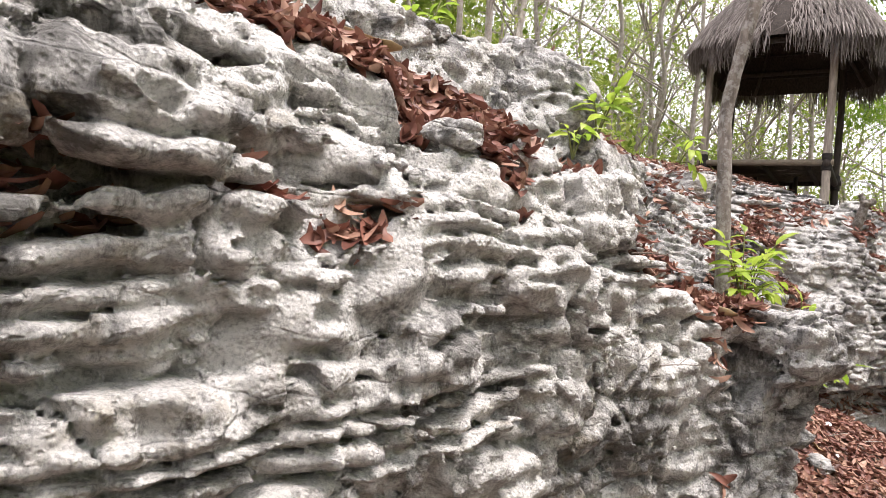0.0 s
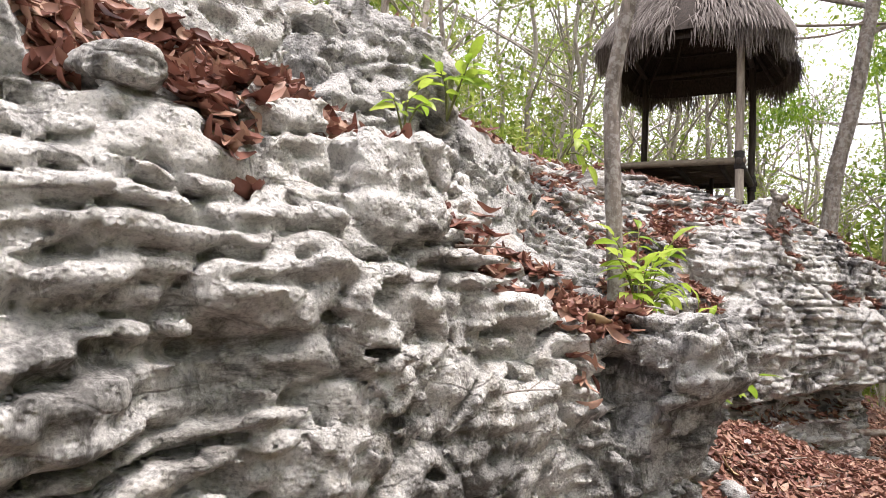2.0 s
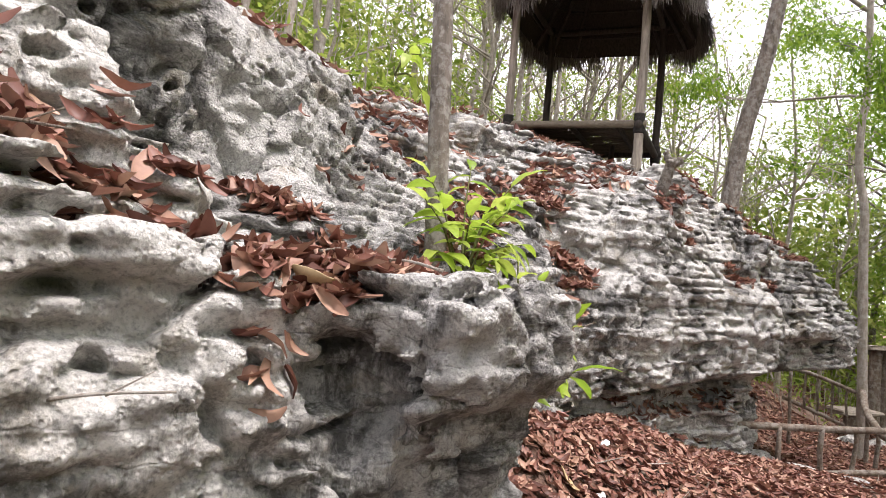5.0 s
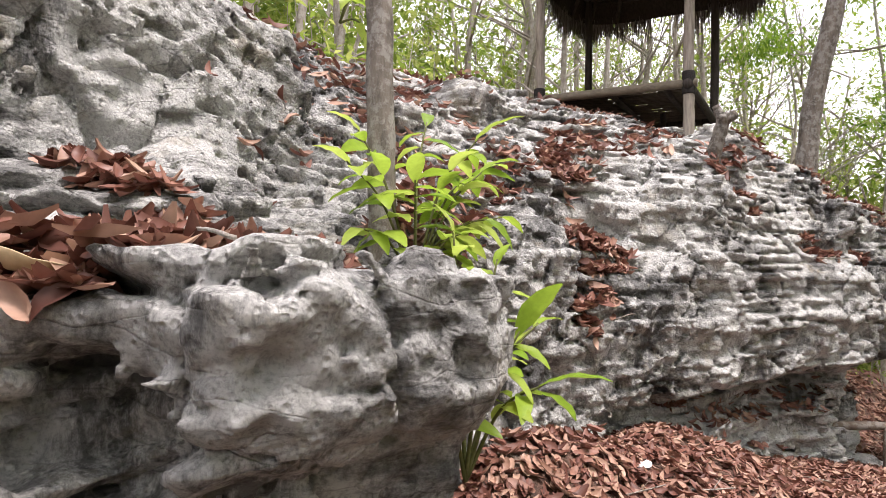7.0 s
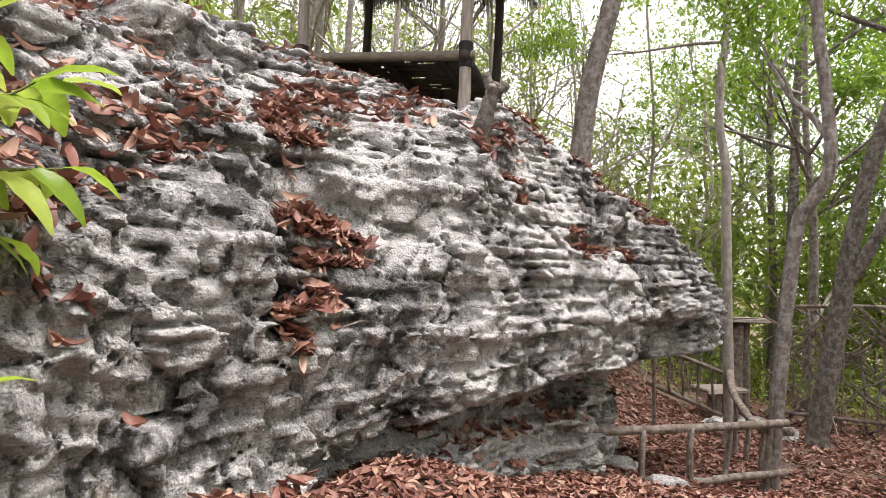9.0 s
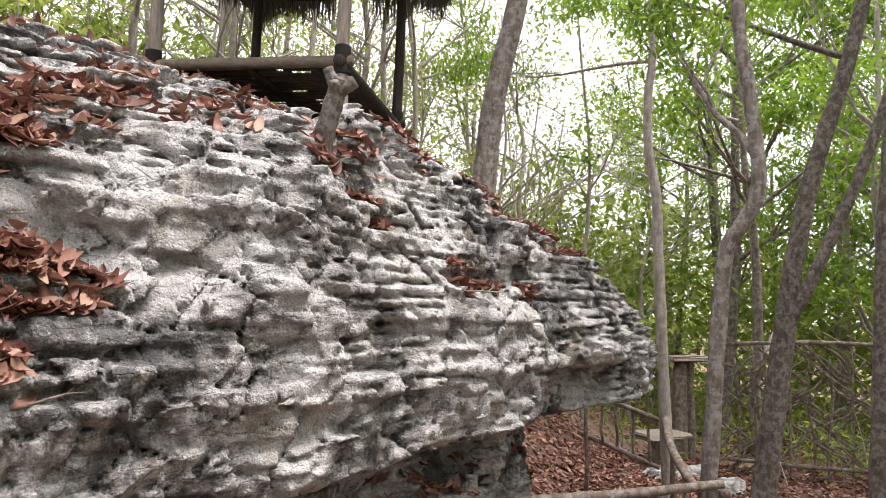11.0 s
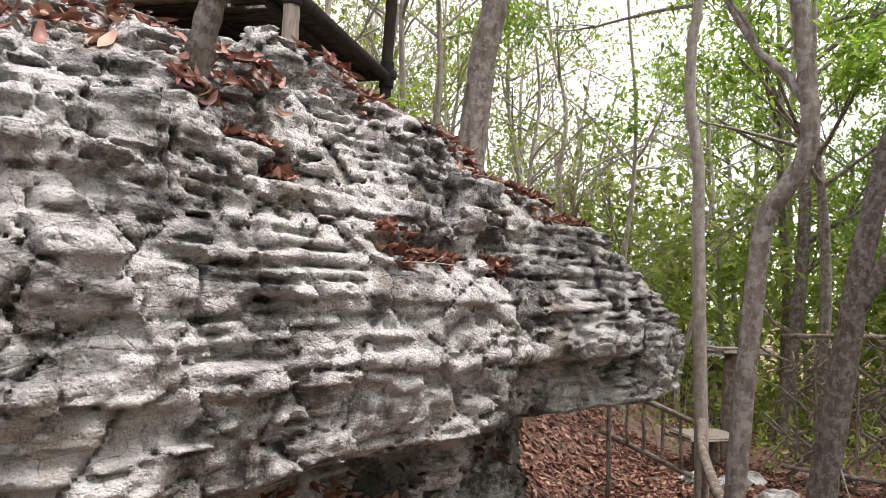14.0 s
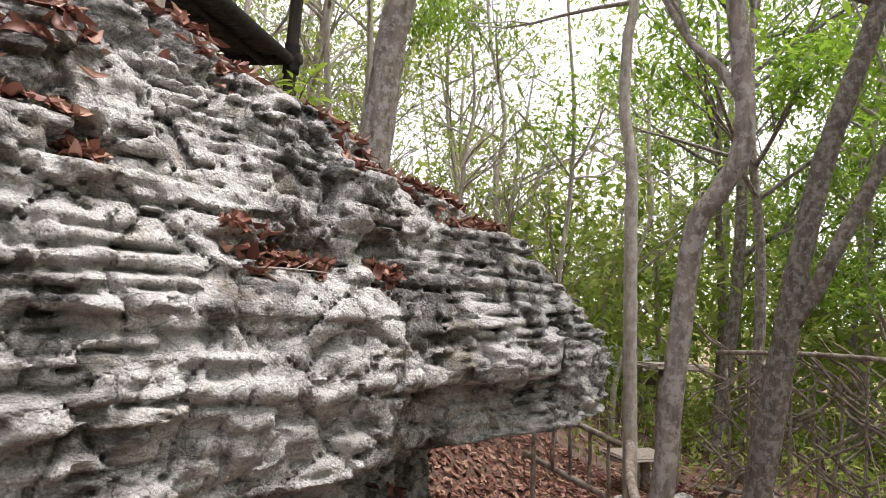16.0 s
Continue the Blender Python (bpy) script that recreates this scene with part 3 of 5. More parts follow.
# ---- the thatched shelter on the rock ----
def shelter():
    posts = {"fr": at(9.70, 1.95), "br": at(11.54, 2.41), "fl": at(9.18, 3.60), "bl": at(11.07, 4.10)}
    foot = {"fr": 2.86, "br": 2.55, "fl": 3.15, "bl": 3.0}
    deck, eave = 3.54, 5.42
    mid = sum(posts.values(), Vector()) / 4
    rng = random.Random(4)
    rnp = np.random.default_rng(4)
    hut = thing("thatched_shelter", "open thatched shelter with a bamboo bench deck", "shelter", spot=(mid.x, mid.y, deck))
    base = Vector((mid.x, mid.y, deck))

    def add(name, piece, mat, label="", parent=None):
        v, q = piece
        ob = part(name, (v - np.array(base), q), mat, parent or hut, label)
        return ob
    for key, p in posts.items():
        b = foot[key]
        pts = [(p.x + rng.uniform(-.01, .01), p.y + rng.uniform(-.01, .01), z) for z in (b, b + 0.5, deck, 4.2, 4.8, eave + 0.25)]
        # back posts get a much darker wood than the front ones
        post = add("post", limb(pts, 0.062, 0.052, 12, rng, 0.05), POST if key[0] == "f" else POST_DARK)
        add("lashing", limb([(p.x, p.y, deck - 0.13), (p.x, p.y, deck), (p.x, p.y, deck + 0.13)], 0.074, 0.07, 12, rng, 0.03), LASH, "black cord lashing", post)
        add("foot_band", limb([(p.x, p.y, b - 0.02), (p.x, p.y, b + 0.1)], 0.07, 0.068, 12, rng, 0.03), LASH, "black foot band", post)
    order = ["fr", "br", "bl", "fl"]
    for i in range(4):
        a, b = posts[order[i]], posts[order[(i + 1) % 4]]
        w = (b - a).normalized() * 0.09
        z = deck - 0.02 + 0.02 * (i % 2)
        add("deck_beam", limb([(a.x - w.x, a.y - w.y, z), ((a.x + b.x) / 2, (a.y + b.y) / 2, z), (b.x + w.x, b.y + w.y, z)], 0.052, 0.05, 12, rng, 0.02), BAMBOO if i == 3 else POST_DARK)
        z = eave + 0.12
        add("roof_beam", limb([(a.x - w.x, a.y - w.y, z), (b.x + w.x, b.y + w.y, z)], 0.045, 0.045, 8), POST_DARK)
    fl, fr, bl, br = (posts[k] for k in ("fl", "fr", "bl", "br"))
    # split bamboo slats, with gaps, on three joists
    for i in range(34):
        t = (i + 0.5) / 34
        a, b = fl.lerp(bl, t), fr.lerp(br, t)
        j = rng.uniform(-0.006, 0.006)
        cut = rng.uniform(0.3, 0.7) if rng.random() < 0.4 else None
        ends = [(0.02, 0.98)] if cut is None else [(0.02, cut), (cut + rng.uniform(0.03, 0.12), 0.98)]
        for e0, e1 in ends:
            p, q = a.lerp(b, e0), a.lerp(b, e1)
            v, f = tube([(p.x, p.y, deck + 0.03 + j), (q.x, q.y, deck + 0.03 + j)], [0.028, 0.028], 6)
            v[:, 2] = (v[:, 2] - deck - 0.03) * 0.35 + deck + 0.03
            add("slat", (v, f), SLAT)
    for t in (0.15, 0.5, 0.85):
        p, q = fl.lerp(fr, t), bl.lerp(br, t)
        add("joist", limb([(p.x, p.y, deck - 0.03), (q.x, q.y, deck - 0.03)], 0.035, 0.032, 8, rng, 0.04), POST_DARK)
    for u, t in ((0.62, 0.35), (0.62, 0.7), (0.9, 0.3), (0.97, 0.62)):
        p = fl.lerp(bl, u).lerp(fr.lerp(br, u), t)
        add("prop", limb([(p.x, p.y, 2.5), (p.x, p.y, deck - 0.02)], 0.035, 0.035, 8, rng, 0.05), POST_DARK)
    # roof: a rounded hip of thatch, with a dark inner shell and rafters
    side = (fr - fl).normalized()
    deep = (bl - fl).normalized()
    hw, hd = (fr - fl).length / 2 + 0.50, (bl - fl).length / 2 + 0.50

    def hip(u, k, shrink=1.0):
        """A point of the roof: u round it, k from eave (0) to crown (1)."""
        c, s = math.cos(u), math.sin(u)
        e = 0.42
        x = math.copysign(abs(c) ** e, c) * hw * shrink
        y = math.copysign(abs(s) ** e, s) * hd * shrink
        m = 1 - k ** 1.3 * 0.95
        z = eave - 0.06 + 1.75 * k
        return Vector((mid.x, mid.y, z)) + side * 0.16 + side * (x * m) + deep * (y * m)
    # both shells near-black: the shade inside the roof is put into their colour
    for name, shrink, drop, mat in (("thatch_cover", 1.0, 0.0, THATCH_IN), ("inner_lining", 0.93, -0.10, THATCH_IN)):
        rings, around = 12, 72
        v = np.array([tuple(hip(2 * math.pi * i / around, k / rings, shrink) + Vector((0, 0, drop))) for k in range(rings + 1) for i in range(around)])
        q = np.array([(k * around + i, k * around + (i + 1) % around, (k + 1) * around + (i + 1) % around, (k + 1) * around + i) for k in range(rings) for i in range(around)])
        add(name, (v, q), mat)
    for i in range(12):
        u = 2 * math.pi * (i + 0.5) / 12
        add("rafter", limb([hip(u, 0.02, 0.9) - Vector((0, 0, 0.14)), hip(u, 0.95, 0.9) - Vector((0, 0, 0.14))], 0.03, 0.025, 7), POST_DARK)
    for k in (0.15, 0.35, 0.55):
        add("batten", limb([hip(2 * math.pi * i / 24, k, 0.9) - Vector((0, 0, 0.10)) for i in range(25)], 0.016, 0.016, 6, steps=1), POST_DARK)
    # straw: long thin blades in courses
    v, q = [], []
    for course in range(9):
        k = course / 9
        for i in range(int(2600 * (1 - 0.7 * k))):
            u = rng.uniform(0, 2 * math.pi)
            kk = min(0.97, k + rng.uniform(0.02, 0.14))
            p = hip(u, kk, 1.01)
            low = hip(u + rng.uniform(-0.015, 0.015), max(0, kk - 0.14), 1.03)
            w = (low - p).normalized() if kk > 0.06 else Vector((0, 0, -1))
            ln = rng.uniform(0.16, 0.36)
            out = (p - Vector((mid.x, mid.y, p.z))).normalized()
            tan = Vector((-out.y, out.x, 0))
            wd = rng.uniform(0.004, 0.010)
            lift = rng.uniform(0.0, 0.05)
            tip = p + w * ln + out * lift + tan * rng.uniform(-0.035, 0.035) - Vector((0, 0, 0.10 * ln))
            h = (p + tip) / 2 + out * (lift * 0.6 + 0.015)
            n = len(v)
            v += [p - tan * wd, p + tan * wd, h + tan * wd, h - tan * wd, tip + tan * wd * 0.3, tip - tan * wd * 0.3]
            q += [(n, n + 1, n + 2, n + 3), (n + 3, n + 2, n + 4, n + 5)]
    for i in range(4200):
        u = rng.uniform(0, 2 * math.pi)
        p = hip(u, rng.uniform(0.0, 0.05), rng.uniform(0.93, 1.02))
        out = (p - Vector((mid.x, mid.y, p.z))).normalized()
        tan = Vector((-out.y, out.x, 0))
        ln, wd = rng.uniform(0.12, 0.38) * (1.2 + 0.3 * math.sin(u * 9)), rng.uniform(0.003, 0.009)
        tip = p + Vector((0, 0, -ln)) + tan * rng.uniform(-0.07, 0.07) + out * rng.uniform(-0.03, 0.06)
        n = len(v)
        v += [p - tan * wd, p + tan * wd, tip + tan * wd * 0.3, tip - tan * wd * 0.3]
        q += [(n, n + 1, n + 2, n + 3)]
    straw = add("straw", (np.array([tuple(a) for a in v]), np.array(q)), THATCH, "ragged grey-brown grass thatch")
    straw["kind"] = "stuff"
    return hut


shelter()


# ---- the trees that stand by themselves ----
def own_tree(label, trunk, r0, r1, mat, limbs=(), seed=1, leaves=0, name="tree", droop=0.6, leaf=(0.13, 0.035), scatter=0.18, twig=3, forks=()):
    """trunk: plan points (s, d, z). limbs: (point on trunk, way, length)."""
    r0, r1 = r0 * 0.86, r1 * 0.86
    rng, rnp = random.Random(seed), np.random.default_rng(seed)
    base = at(*trunk[0])
    t = thing(name, label, "tree", spot=base)
    pts = [at(*p) for p in trunk]
    flare = limb(pts, r0, r1, 14, rng, 0.07, 6)
    v = flare[0].copy()
    low = np.clip(1 - (v[:, 2] - base.z) / 0.35, 0, 1)
    axis = np.array(pts[0].lerp(pts[1], 0.0))
    v[:, :2] += (v[:, :2] - axis[:2]) * (low ** 2 * 0.5)[:, None]
    part("trunk", (v - np.array(base), flare[1]), mat, t)
    for fork, f0, f1 in forks:
        fv, fq = limb([at(*p) for p in fork], f0, f1, 10, rng, 0.06)
        part("stem", (fv - np.array(base), fq), mat, t)
    tips = []
    for (s, d, z), way, length, rad in limbs:
        pieces = []
        w = PLAN.to_3x3() @ Vector(way)
        branch_out(rng, at(s, d, z), w, length, rad, twig, pieces, tips, 0.0, 0.65)
        bv, bq = merged(pieces)
        part("branch", (bv - np.array(base), bq), mat, t)
    if leaves and tips:
        lv, lq = sprays(rnp, tips, max(1, leaves // len(tips)), scatter, leaf[0], leaf[1], droop)
        part("crown", (lv - np.array(base), lq), GREEN, t, "feathery light green leaves")
    return t


own_tree("slender grey tree growing from the limestone ledge", [(4.4, 0.88, 1.2), (4.4, 0.92, 1.9), (4.4, 0.96, 2.6), (4.4, 0.97, 2.95), (4.4, 0.89, 3.4), (4.42, 0.78, 4.0), (4.5, 0.7, 5.2), (4.5, 0.8, 7)],
         0.072, 0.05, BARK, [((4.5, 0.75, 6.0), (0.3, 0.3, 1), 1.6, 0.03), ((4.5, 0.75, 6.6), (-0.5, 0.2, 1), 1.6, 0.03)], 11, 900)
own_tree("stout rough-barked tree leaning over the boulder's crest", [(11.05, 1.2, 2.1), (11.05, 1.16, 2.55), (11.05, 1.12, 3.0), (11.05, 1.05, 3.55), (11.05, 0.82, 4.55), (11.05, 0.6, 5.8), (11.1, 0.3, 7.8), (11.2, 0.1, 10)],
         0.15, 0.095, BARK, [((11.05, 0.65, 5.5), (0.6, -0.8, 0.3), 2.6, 0.045), ((11.05, 0.6, 5.9), (0.3, 0.8, 0.5), 2.4, 0.045), ((11.05, 0.5, 6.5), (-0.2, -0.9, 0.2), 2.4, 0.045), ((11.1, 0.3, 7.5), (1, 0.0, 0.5), 2.4, 0.05)], 12, 9000, droop=0.9)
own_tree("tall thin pale tree beside the stick railing", [(14.3, -0.19, -1.1), (14.3, -0.2, -0.4), (14.3, -0.15, 1.06), (14.3, -0.11, 2.31), (14.3, -0.09, 3.08), (14.3, 0.01, 3.74), (14.3, 0.0, 4.53), (14.3, -0.06, 5.2), (14.3, 0.0, 8)],
         0.095, 0.06, BARK_PALE, [((14.3, -0.05, 4.95), (0.3, 1, 0.1), 2.2, 0.03), ((14.3, -0.06, 5.3), (0.2, -0.9, 0.2), 1.8, 0.03), ((14.3, 0, 6.4), (-0.4, 0.6, 0.5), 2.2, 0.04)], 13, 4200, droop=1.0)
own_tree("grey tree with a sharp bend in its trunk", [(11.5, -0.80, -0.9), (11.5, -0.85, 0.14), (11.5, -0.93, 1.22), (11.5, -1.01, 2.0), (11.5, -1.14, 2.25), (11.5, -1.27, 2.5), (11.5, -1.29, 2.85), (11.5, -1.22, 3.55), (11.5, -1.15, 4.4), (11.6, -1.2, 7.5)],
         0.088, 0.065, BARK, [((11.5, -1.28, 2.85), (0.2, 0.75, 0.75), 1.2, 0.04), ((11.5, -1.2, 5.2), (0.3, -1, 0.4), 2.2, 0.05), ((11.6, -1.2, 6.2), (-0.2, 0.8, 0.5), 2.2, 0.04)], 14, 4200, droop=0.8)
own_tree("forked dark-barked tree at the edge of the path", [(15.27, -1.30, -1.15), (15.27, -1.40, -0.44), (15.27, -1.64, 1.3), (15.27, -1.79, 2.3), (15.27, -2.05, 3.5), (15.27, -2.52, 5.04), (15.3, -3.1, 7.5)],
         0.19, 0.10, BARK_DARK, [((15.27, -2.5, 5.0), (0.2, 0.9, 0.5), 2.6, 0.05), ((15.3, -2.9, 6.4), (0.2, -0.9, 0.4), 2.6, 0.05)], 15, 4600,
         forks=[([(15.27, -1.70, 1.45), (15.2, -1.92, 1.85), (15.2, -2.12, 2.31), (15.2, -2.57, 3.35), (15.2, -3.2, 5.2)], 0.10, 0.06)])
own_tree("straight brown tree beyond the path", [(14.0, -2.45, -1.2), (14.0, -2.5, -0.26), (14.0, -2.66, 2.61), (14.0, -2.87, 4.87), (14.1, -3.0, 8)],
         0.15, 0.09, BARK_DARK, [((14.1, -2.9, 5.6), (0.2, 0.9, 0.6), 2.4, 0.04), ((14.1, -2.9, 6.4), (-0.4, -0.9, 0.5), 2.2, 0.04)], 16, 4200)


# ---- stump and fallen log ----
def stump():
    rng = random.Random(8)
    base = at(8.22, 1.09, 2.22)
    t = thing("tree_stump", "broken knobbly grey stump on the boulder's crest", "stump", spot=base)
    pts = [at(8.22, 1.10, 2.2), at(8.22, 1.08, 2.36), at(8.22, 1.04, 2.52), at(8.23, 1.0, 2.68), at(8.23, 0.98, 2.76)]
    v, q = limb(pts, 0.072, 0.045, 14, rng, 0.12)
    part("trunk", (v - np.array(base), q), BARK_DARK, t)
    for a, b, r in (((8.23, 0.99, 2.68), (8.27, 0.90, 2.75), 0.045), ((8.23, 1.0, 2.70), (8.20, 1.05, 2.82), 0.04), ((8.22, 0.99, 2.66), (8.16, 0.97, 2.72), 0.035)):
        v, q = limb([at(*a), at(*b)], r, r * 0.8, 9, rng, 0.15)
        part("knob", (v - np.array(base), q), BARK_DARK, t)
    log_base = at(9.9, 1.0, 2.4)
    g = thing("fallen_log", "rotting brown log lying at the leaning tree's foot", "log", spot=log_base)
    v, q = limb([at(9.5, 1.28, 2.66), at(9.8, 1.1, 2.55), at(10.1, 1.02, 2.48), at(10.5, 0.96, 2.40)], 0.055, 0.085, 12, rng, 0.09)
    part("log", (v - np.array(log_base), q), BARK_DARK, g)


stump()


# ---- stick railings ----
def stick_piece(a, b, r, rng, sag=0.02):
    a, b = Vector(a), Vector(b)
    m = [a.lerp(b, t) + Vector((rng.uniform(-sag, sag), rng.uniform(-sag, sag), rng.uniform(-sag, sag))) for t in (0.33, 0.66)]
    return limb([a, *m, b], r, r * 0.85, 9, rng, 0.08, 4)


def railing(label, rails, posts, seed):
    rng = random.Random(seed)
    base = at(*posts[0][0])
    t = thing("stick_railing", label, "railing", "stick railings", spot=base)
    for pts, r in rails:
        v, q = limb([at(*p) for p in pts], r, r * 0.85, 10, rng, 0.08)
        part("rail", (v - np.array(base), q), STICK, t)
    for a, b, r in posts:
        v, q = stick_piece(at(*a), at(*b), r, rng)
        part("post", (v - np.array(base), q), STICK, t)
    return t


railing("rough railing of bare branches below the boulder",
        [([(9.75, 0.85, 0.12), (9.95, 0.75, -0.04), (10.4, 0.32, -0.06), (10.9, -0.35, -0.03), (11.42, -0.95, 0.0)], 0.045),
         ([(10.25, 0.30, -0.66), (10.6, -0.05, -0.58), (11.0, -0.45, -0.53), (11.45, -0.95, -0.5)], 0.042)],
        [((10.32, 0.27, -0.75), (10.42, 0.27, -0.05), 0.033), ((10.72, -0.1, -0.8), (10.72, -0.13, -0.03), 0.036), ((11.0, -0.42, -0.82), (11.02, -0.45, -0.02), 0.03), ((11.35, -0.75, -0.9), (11.33, -0.8, 0.0), 0.036)], 31)
railing("low ladder-like railing of sticks on the leafy slope",
        [([(14.25, 1.0, 0.40), (14.2, 0.4, 0.27), (14.2, -0.12, 0.10)], 0.036), ([(14.25, 0.95, -0.15), (14.2, 0.4, -0.32), (14.2, -0.12, -0.50)], 0.036)],
        [((14.2, 0.82, -0.95), (14.2, 0.83, 0.32), 0.032)] + [((14.2, d, -0.5 + 0.34 * (d + 0.1)), (14.2, d + 0.01, 0.12 + 0.26 * (d + 0.1)), 0.022) for d in (0.0, 0.21, 0.42, 0.60)], 32)
railing("railing with a thick bent handrail between two trees",
        [([(14.2, -0.20, 0.12), (13.7, -0.30, -0.1), (13.2, -0.45, -0.22), (12.6, -0.65, -0.30), (11.6, -0.98, -0.12)], 0.055)],
        [((13.6, -0.33, -1.0), (13.6, -0.33, -0.1), 0.035), ((13.1, -0.5, -1.0), (13.1, -0.5, -0.22), 0.035), ((12.5, -0.7, -0.95), (12.5, -0.7, -0.27), 0.035), ((12.0, -0.85, -0.9), (12.0, -0.85, -0.2), 0.035)], 33)


def lattice_fence():
    rng = random.Random(9)
    base = at(17, -1.8, -1.1)
    t = thing("lattice_fence", "tall woven lattice fence of dry crossed branches", "fence", spot=base)
    for i in range(13):
        d = -0.95 - 0.27 * i
        v, q = stick_piece(at(17 + rng.uniform(-.05, .05), d, -1.35), at(17, d + rng.uniform(-.1, .1), 1.05 + rng.uniform(-.3, .15)), 0.02, rng, 0.06)
        part("post", (v - np.array(base), q), STICK, t)
    for i in range(130):
        d, z, w = rng.uniform(-4.2, -1.0), rng.uniform(-1.0, 1.0), rng.choice((-1, 1)) * rng.uniform(0.3, 0.6)
        v, q = stick_piece(at(17.04 + rng.uniform(-.06, .06), d, z), at(17, d + rng.uniform(0.35, 0.7), z + w), rng.uniform(0.012, 0.026), rng, 0.06)
        part("branch", (v - np.array(base), q), STICK, t)
    for z in (1.02, -0.8):
        v, q = stick_piece(at(16.95, -0.85, z), at(16.95, -4.4, z + 0.05), 0.035, rng, 0.06)
        part("rail", (v - np.array(base), q), STICK, t)


lattice_fence()


def log_table(s, d, z, size, label):
    rng = random.Random(int(s * 10))
    base = at(s, d, z)
    t = thing("log_table", label, "table", spot=base)
    h, w = size
    v, q = stick_piece((0, 0, -0.15), (0.02, 0, h), 0.14, rng, 0.02)
    part("leg", (v, q), STICK, t)
    v, q = stick_piece((0.3, 0.1, -0.15), (0.3, 0.1, h), 0.10, rng, 0.02)
    part("leg", (v, q), STICK, t)
    bm = bmesh.new()
    bmesh.ops.create_cube(bm, size=1, matrix=Matrix.Translation((0.1, 0, h + 0.05)) @ Matrix.Diagonal((w, w * 0.55, 0.1, 1)))
    bmesh.ops.bevel(bm, geom=bm.edges, offset=0.03, segments=2, affect="EDGES")
    for vert in bm.verts:
        vert.co += Vector((rng.uniform(-.03, .03), rng.uniform(-.03, .03), rng.uniform(-.015, .015)))
    part("tabletop", bm, POST, t, "rough pale slab top")


log_table(18.0, -0.05, -1.1, (1.75, 1.0), "dark log stand with a rough slab top")
log_table(17.0, 0.25, -1.1, (0.5, 0.9), "low bench of split logs on leafy ground")


def shed():
    base = at(32, 3.2, -2.0)
    t = thing("shed", "small far shed with a pale sheet roof", "shed", spot=base)
    t.rotation_euler.z = radians(ALONG)
    for name, size, spot, mat, tilt in (("wall", (2.2, 3.2, 1.6), (0, 0, 0.8), STICK, 0), ("roof", (3.0, 4.0, 0.07), (0, 0, 1.95), SHEET, 14)):
        bm = bmesh.new()
        bmesh.ops.create_cube(bm, size=1, matrix=pose(*spot, 0, -tilt, 0) @ Matrix.Diagonal((*size, 1)))
        part(name, bm, mat, t)


SHEET = plain("grey_sheet_roof", (0.22, 0.23, 0.25), (0.36, 0.38, 0.40), 6, (1, 1, 1), 0.5, 0.01)
shed()


# ---- bamboo pole from the roof to the leaning tree ----
def roof_pole():
    rng = random.Random(19)
    base = at(10.6, 1.2, 5.6)
    t = thing("bamboo_pole", "thin bamboo pole tied between roof and tree", "pole", spot=base)
    v, q = limb([at(10.3, 1.6, 5.62), at(10.7, 1.1, 5.63), at(11.15, 0.42, 5.64)], 0.022, 0.018, 9, rng, 0.03)
    part("pole", (v - np.array(base), q), BAMBOO, t)
    v, q = limb([at(10.4, 1.5, 5.42), at(10.75, 1.0, 5.5), at(11.1, 0.55, 5.78)], 0.018, 0.013, 8, rng, 0.05)
    part("brace", (v - np.array(base), q), STICK, t)


roof_pole()

# ---- woods ----
def wood_tree(name, label, seed, height, radius, mat, leaves, leaf_mat, leaf, crown_from=0.35, twig=2, lean=0.04, scatter=0.22, droop=0.5, kids=(2, 4), spread=0.65):
    """A tree of the woods, standing at the origin."""
    rng, rnp = random.Random(seed), np.random.default_rng(seed)
    t = thing(name, label, "tree", "trees of the woods")
    pts, p = [], Vector((0, 0, -0.4))
    for i in range(7):
        pts.append(p.copy())
        p = p + Vector((rng.uniform(-lean, lean) * height * 0.3, rng.uniform(-lean, lean) * height * 0.3, height / 6))
    part("trunk", limb(pts, radius, radius * 0.35, 9, rng, 0.06, 4), mat, t)
    tips = []
    for i in range(8):
        pieces = []
        k = rng.uniform(crown_from, 1.0) * 6
        a = int(min(5, k))
        spot = pts[a].lerp(pts[a + 1], k - a)
        u = rng.uniform(0, 2 * math.pi)
        branch_out(rng, spot, (math.cos(u), math.sin(u), rng.uniform(0.3, 1.0)), height * rng.uniform(0.14, 0.26), radius * 0.4, twig, pieces, tips, 0.0, spread, kids)
        part("branch", merged(pieces), mat, t)
    if leaves:
        part("crown", sprays(rnp, tips, max(1, leaves // len(tips)), scatter, leaf[0], leaf[1], droop), leaf_mat, t)
    return t


def stand(template, spots, rng):
    for s, d, size in spots:
        z = float(terrain_height(np.array([s]), np.array([d]))[0])
        m = Matrix.Translation(at(s, d, z - 0.05)) @ pose(0, 0, 0, rng.uniform(-4, 4), rng.uniform(-4, 4), rng.uniform(0, 360))
        ob = copy_thing(template, m)
        ob.scale = (size, size, size * rng.uniform(0.92, 1.1))


def scatter_spots(rng, count, s0, s1, d0, d1, lo, hi, gap=1.0, clear=()):
    out = []
    for _ in range(count * 20):
        if len(out) >= count:
            break
        s, d = rng.uniform(s0, s1), rng.uniform(d0, d1)
        if any((s - a) ** 2 + (d - b) ** 2 < gap * gap for a, b, _ in out):
            continue
        if any((s - a) ** 2 + (d - b) ** 2 < r * r for a, b, r in clear):
            continue
        out.append((s, d, rng.uniform(lo, hi)))
    return out


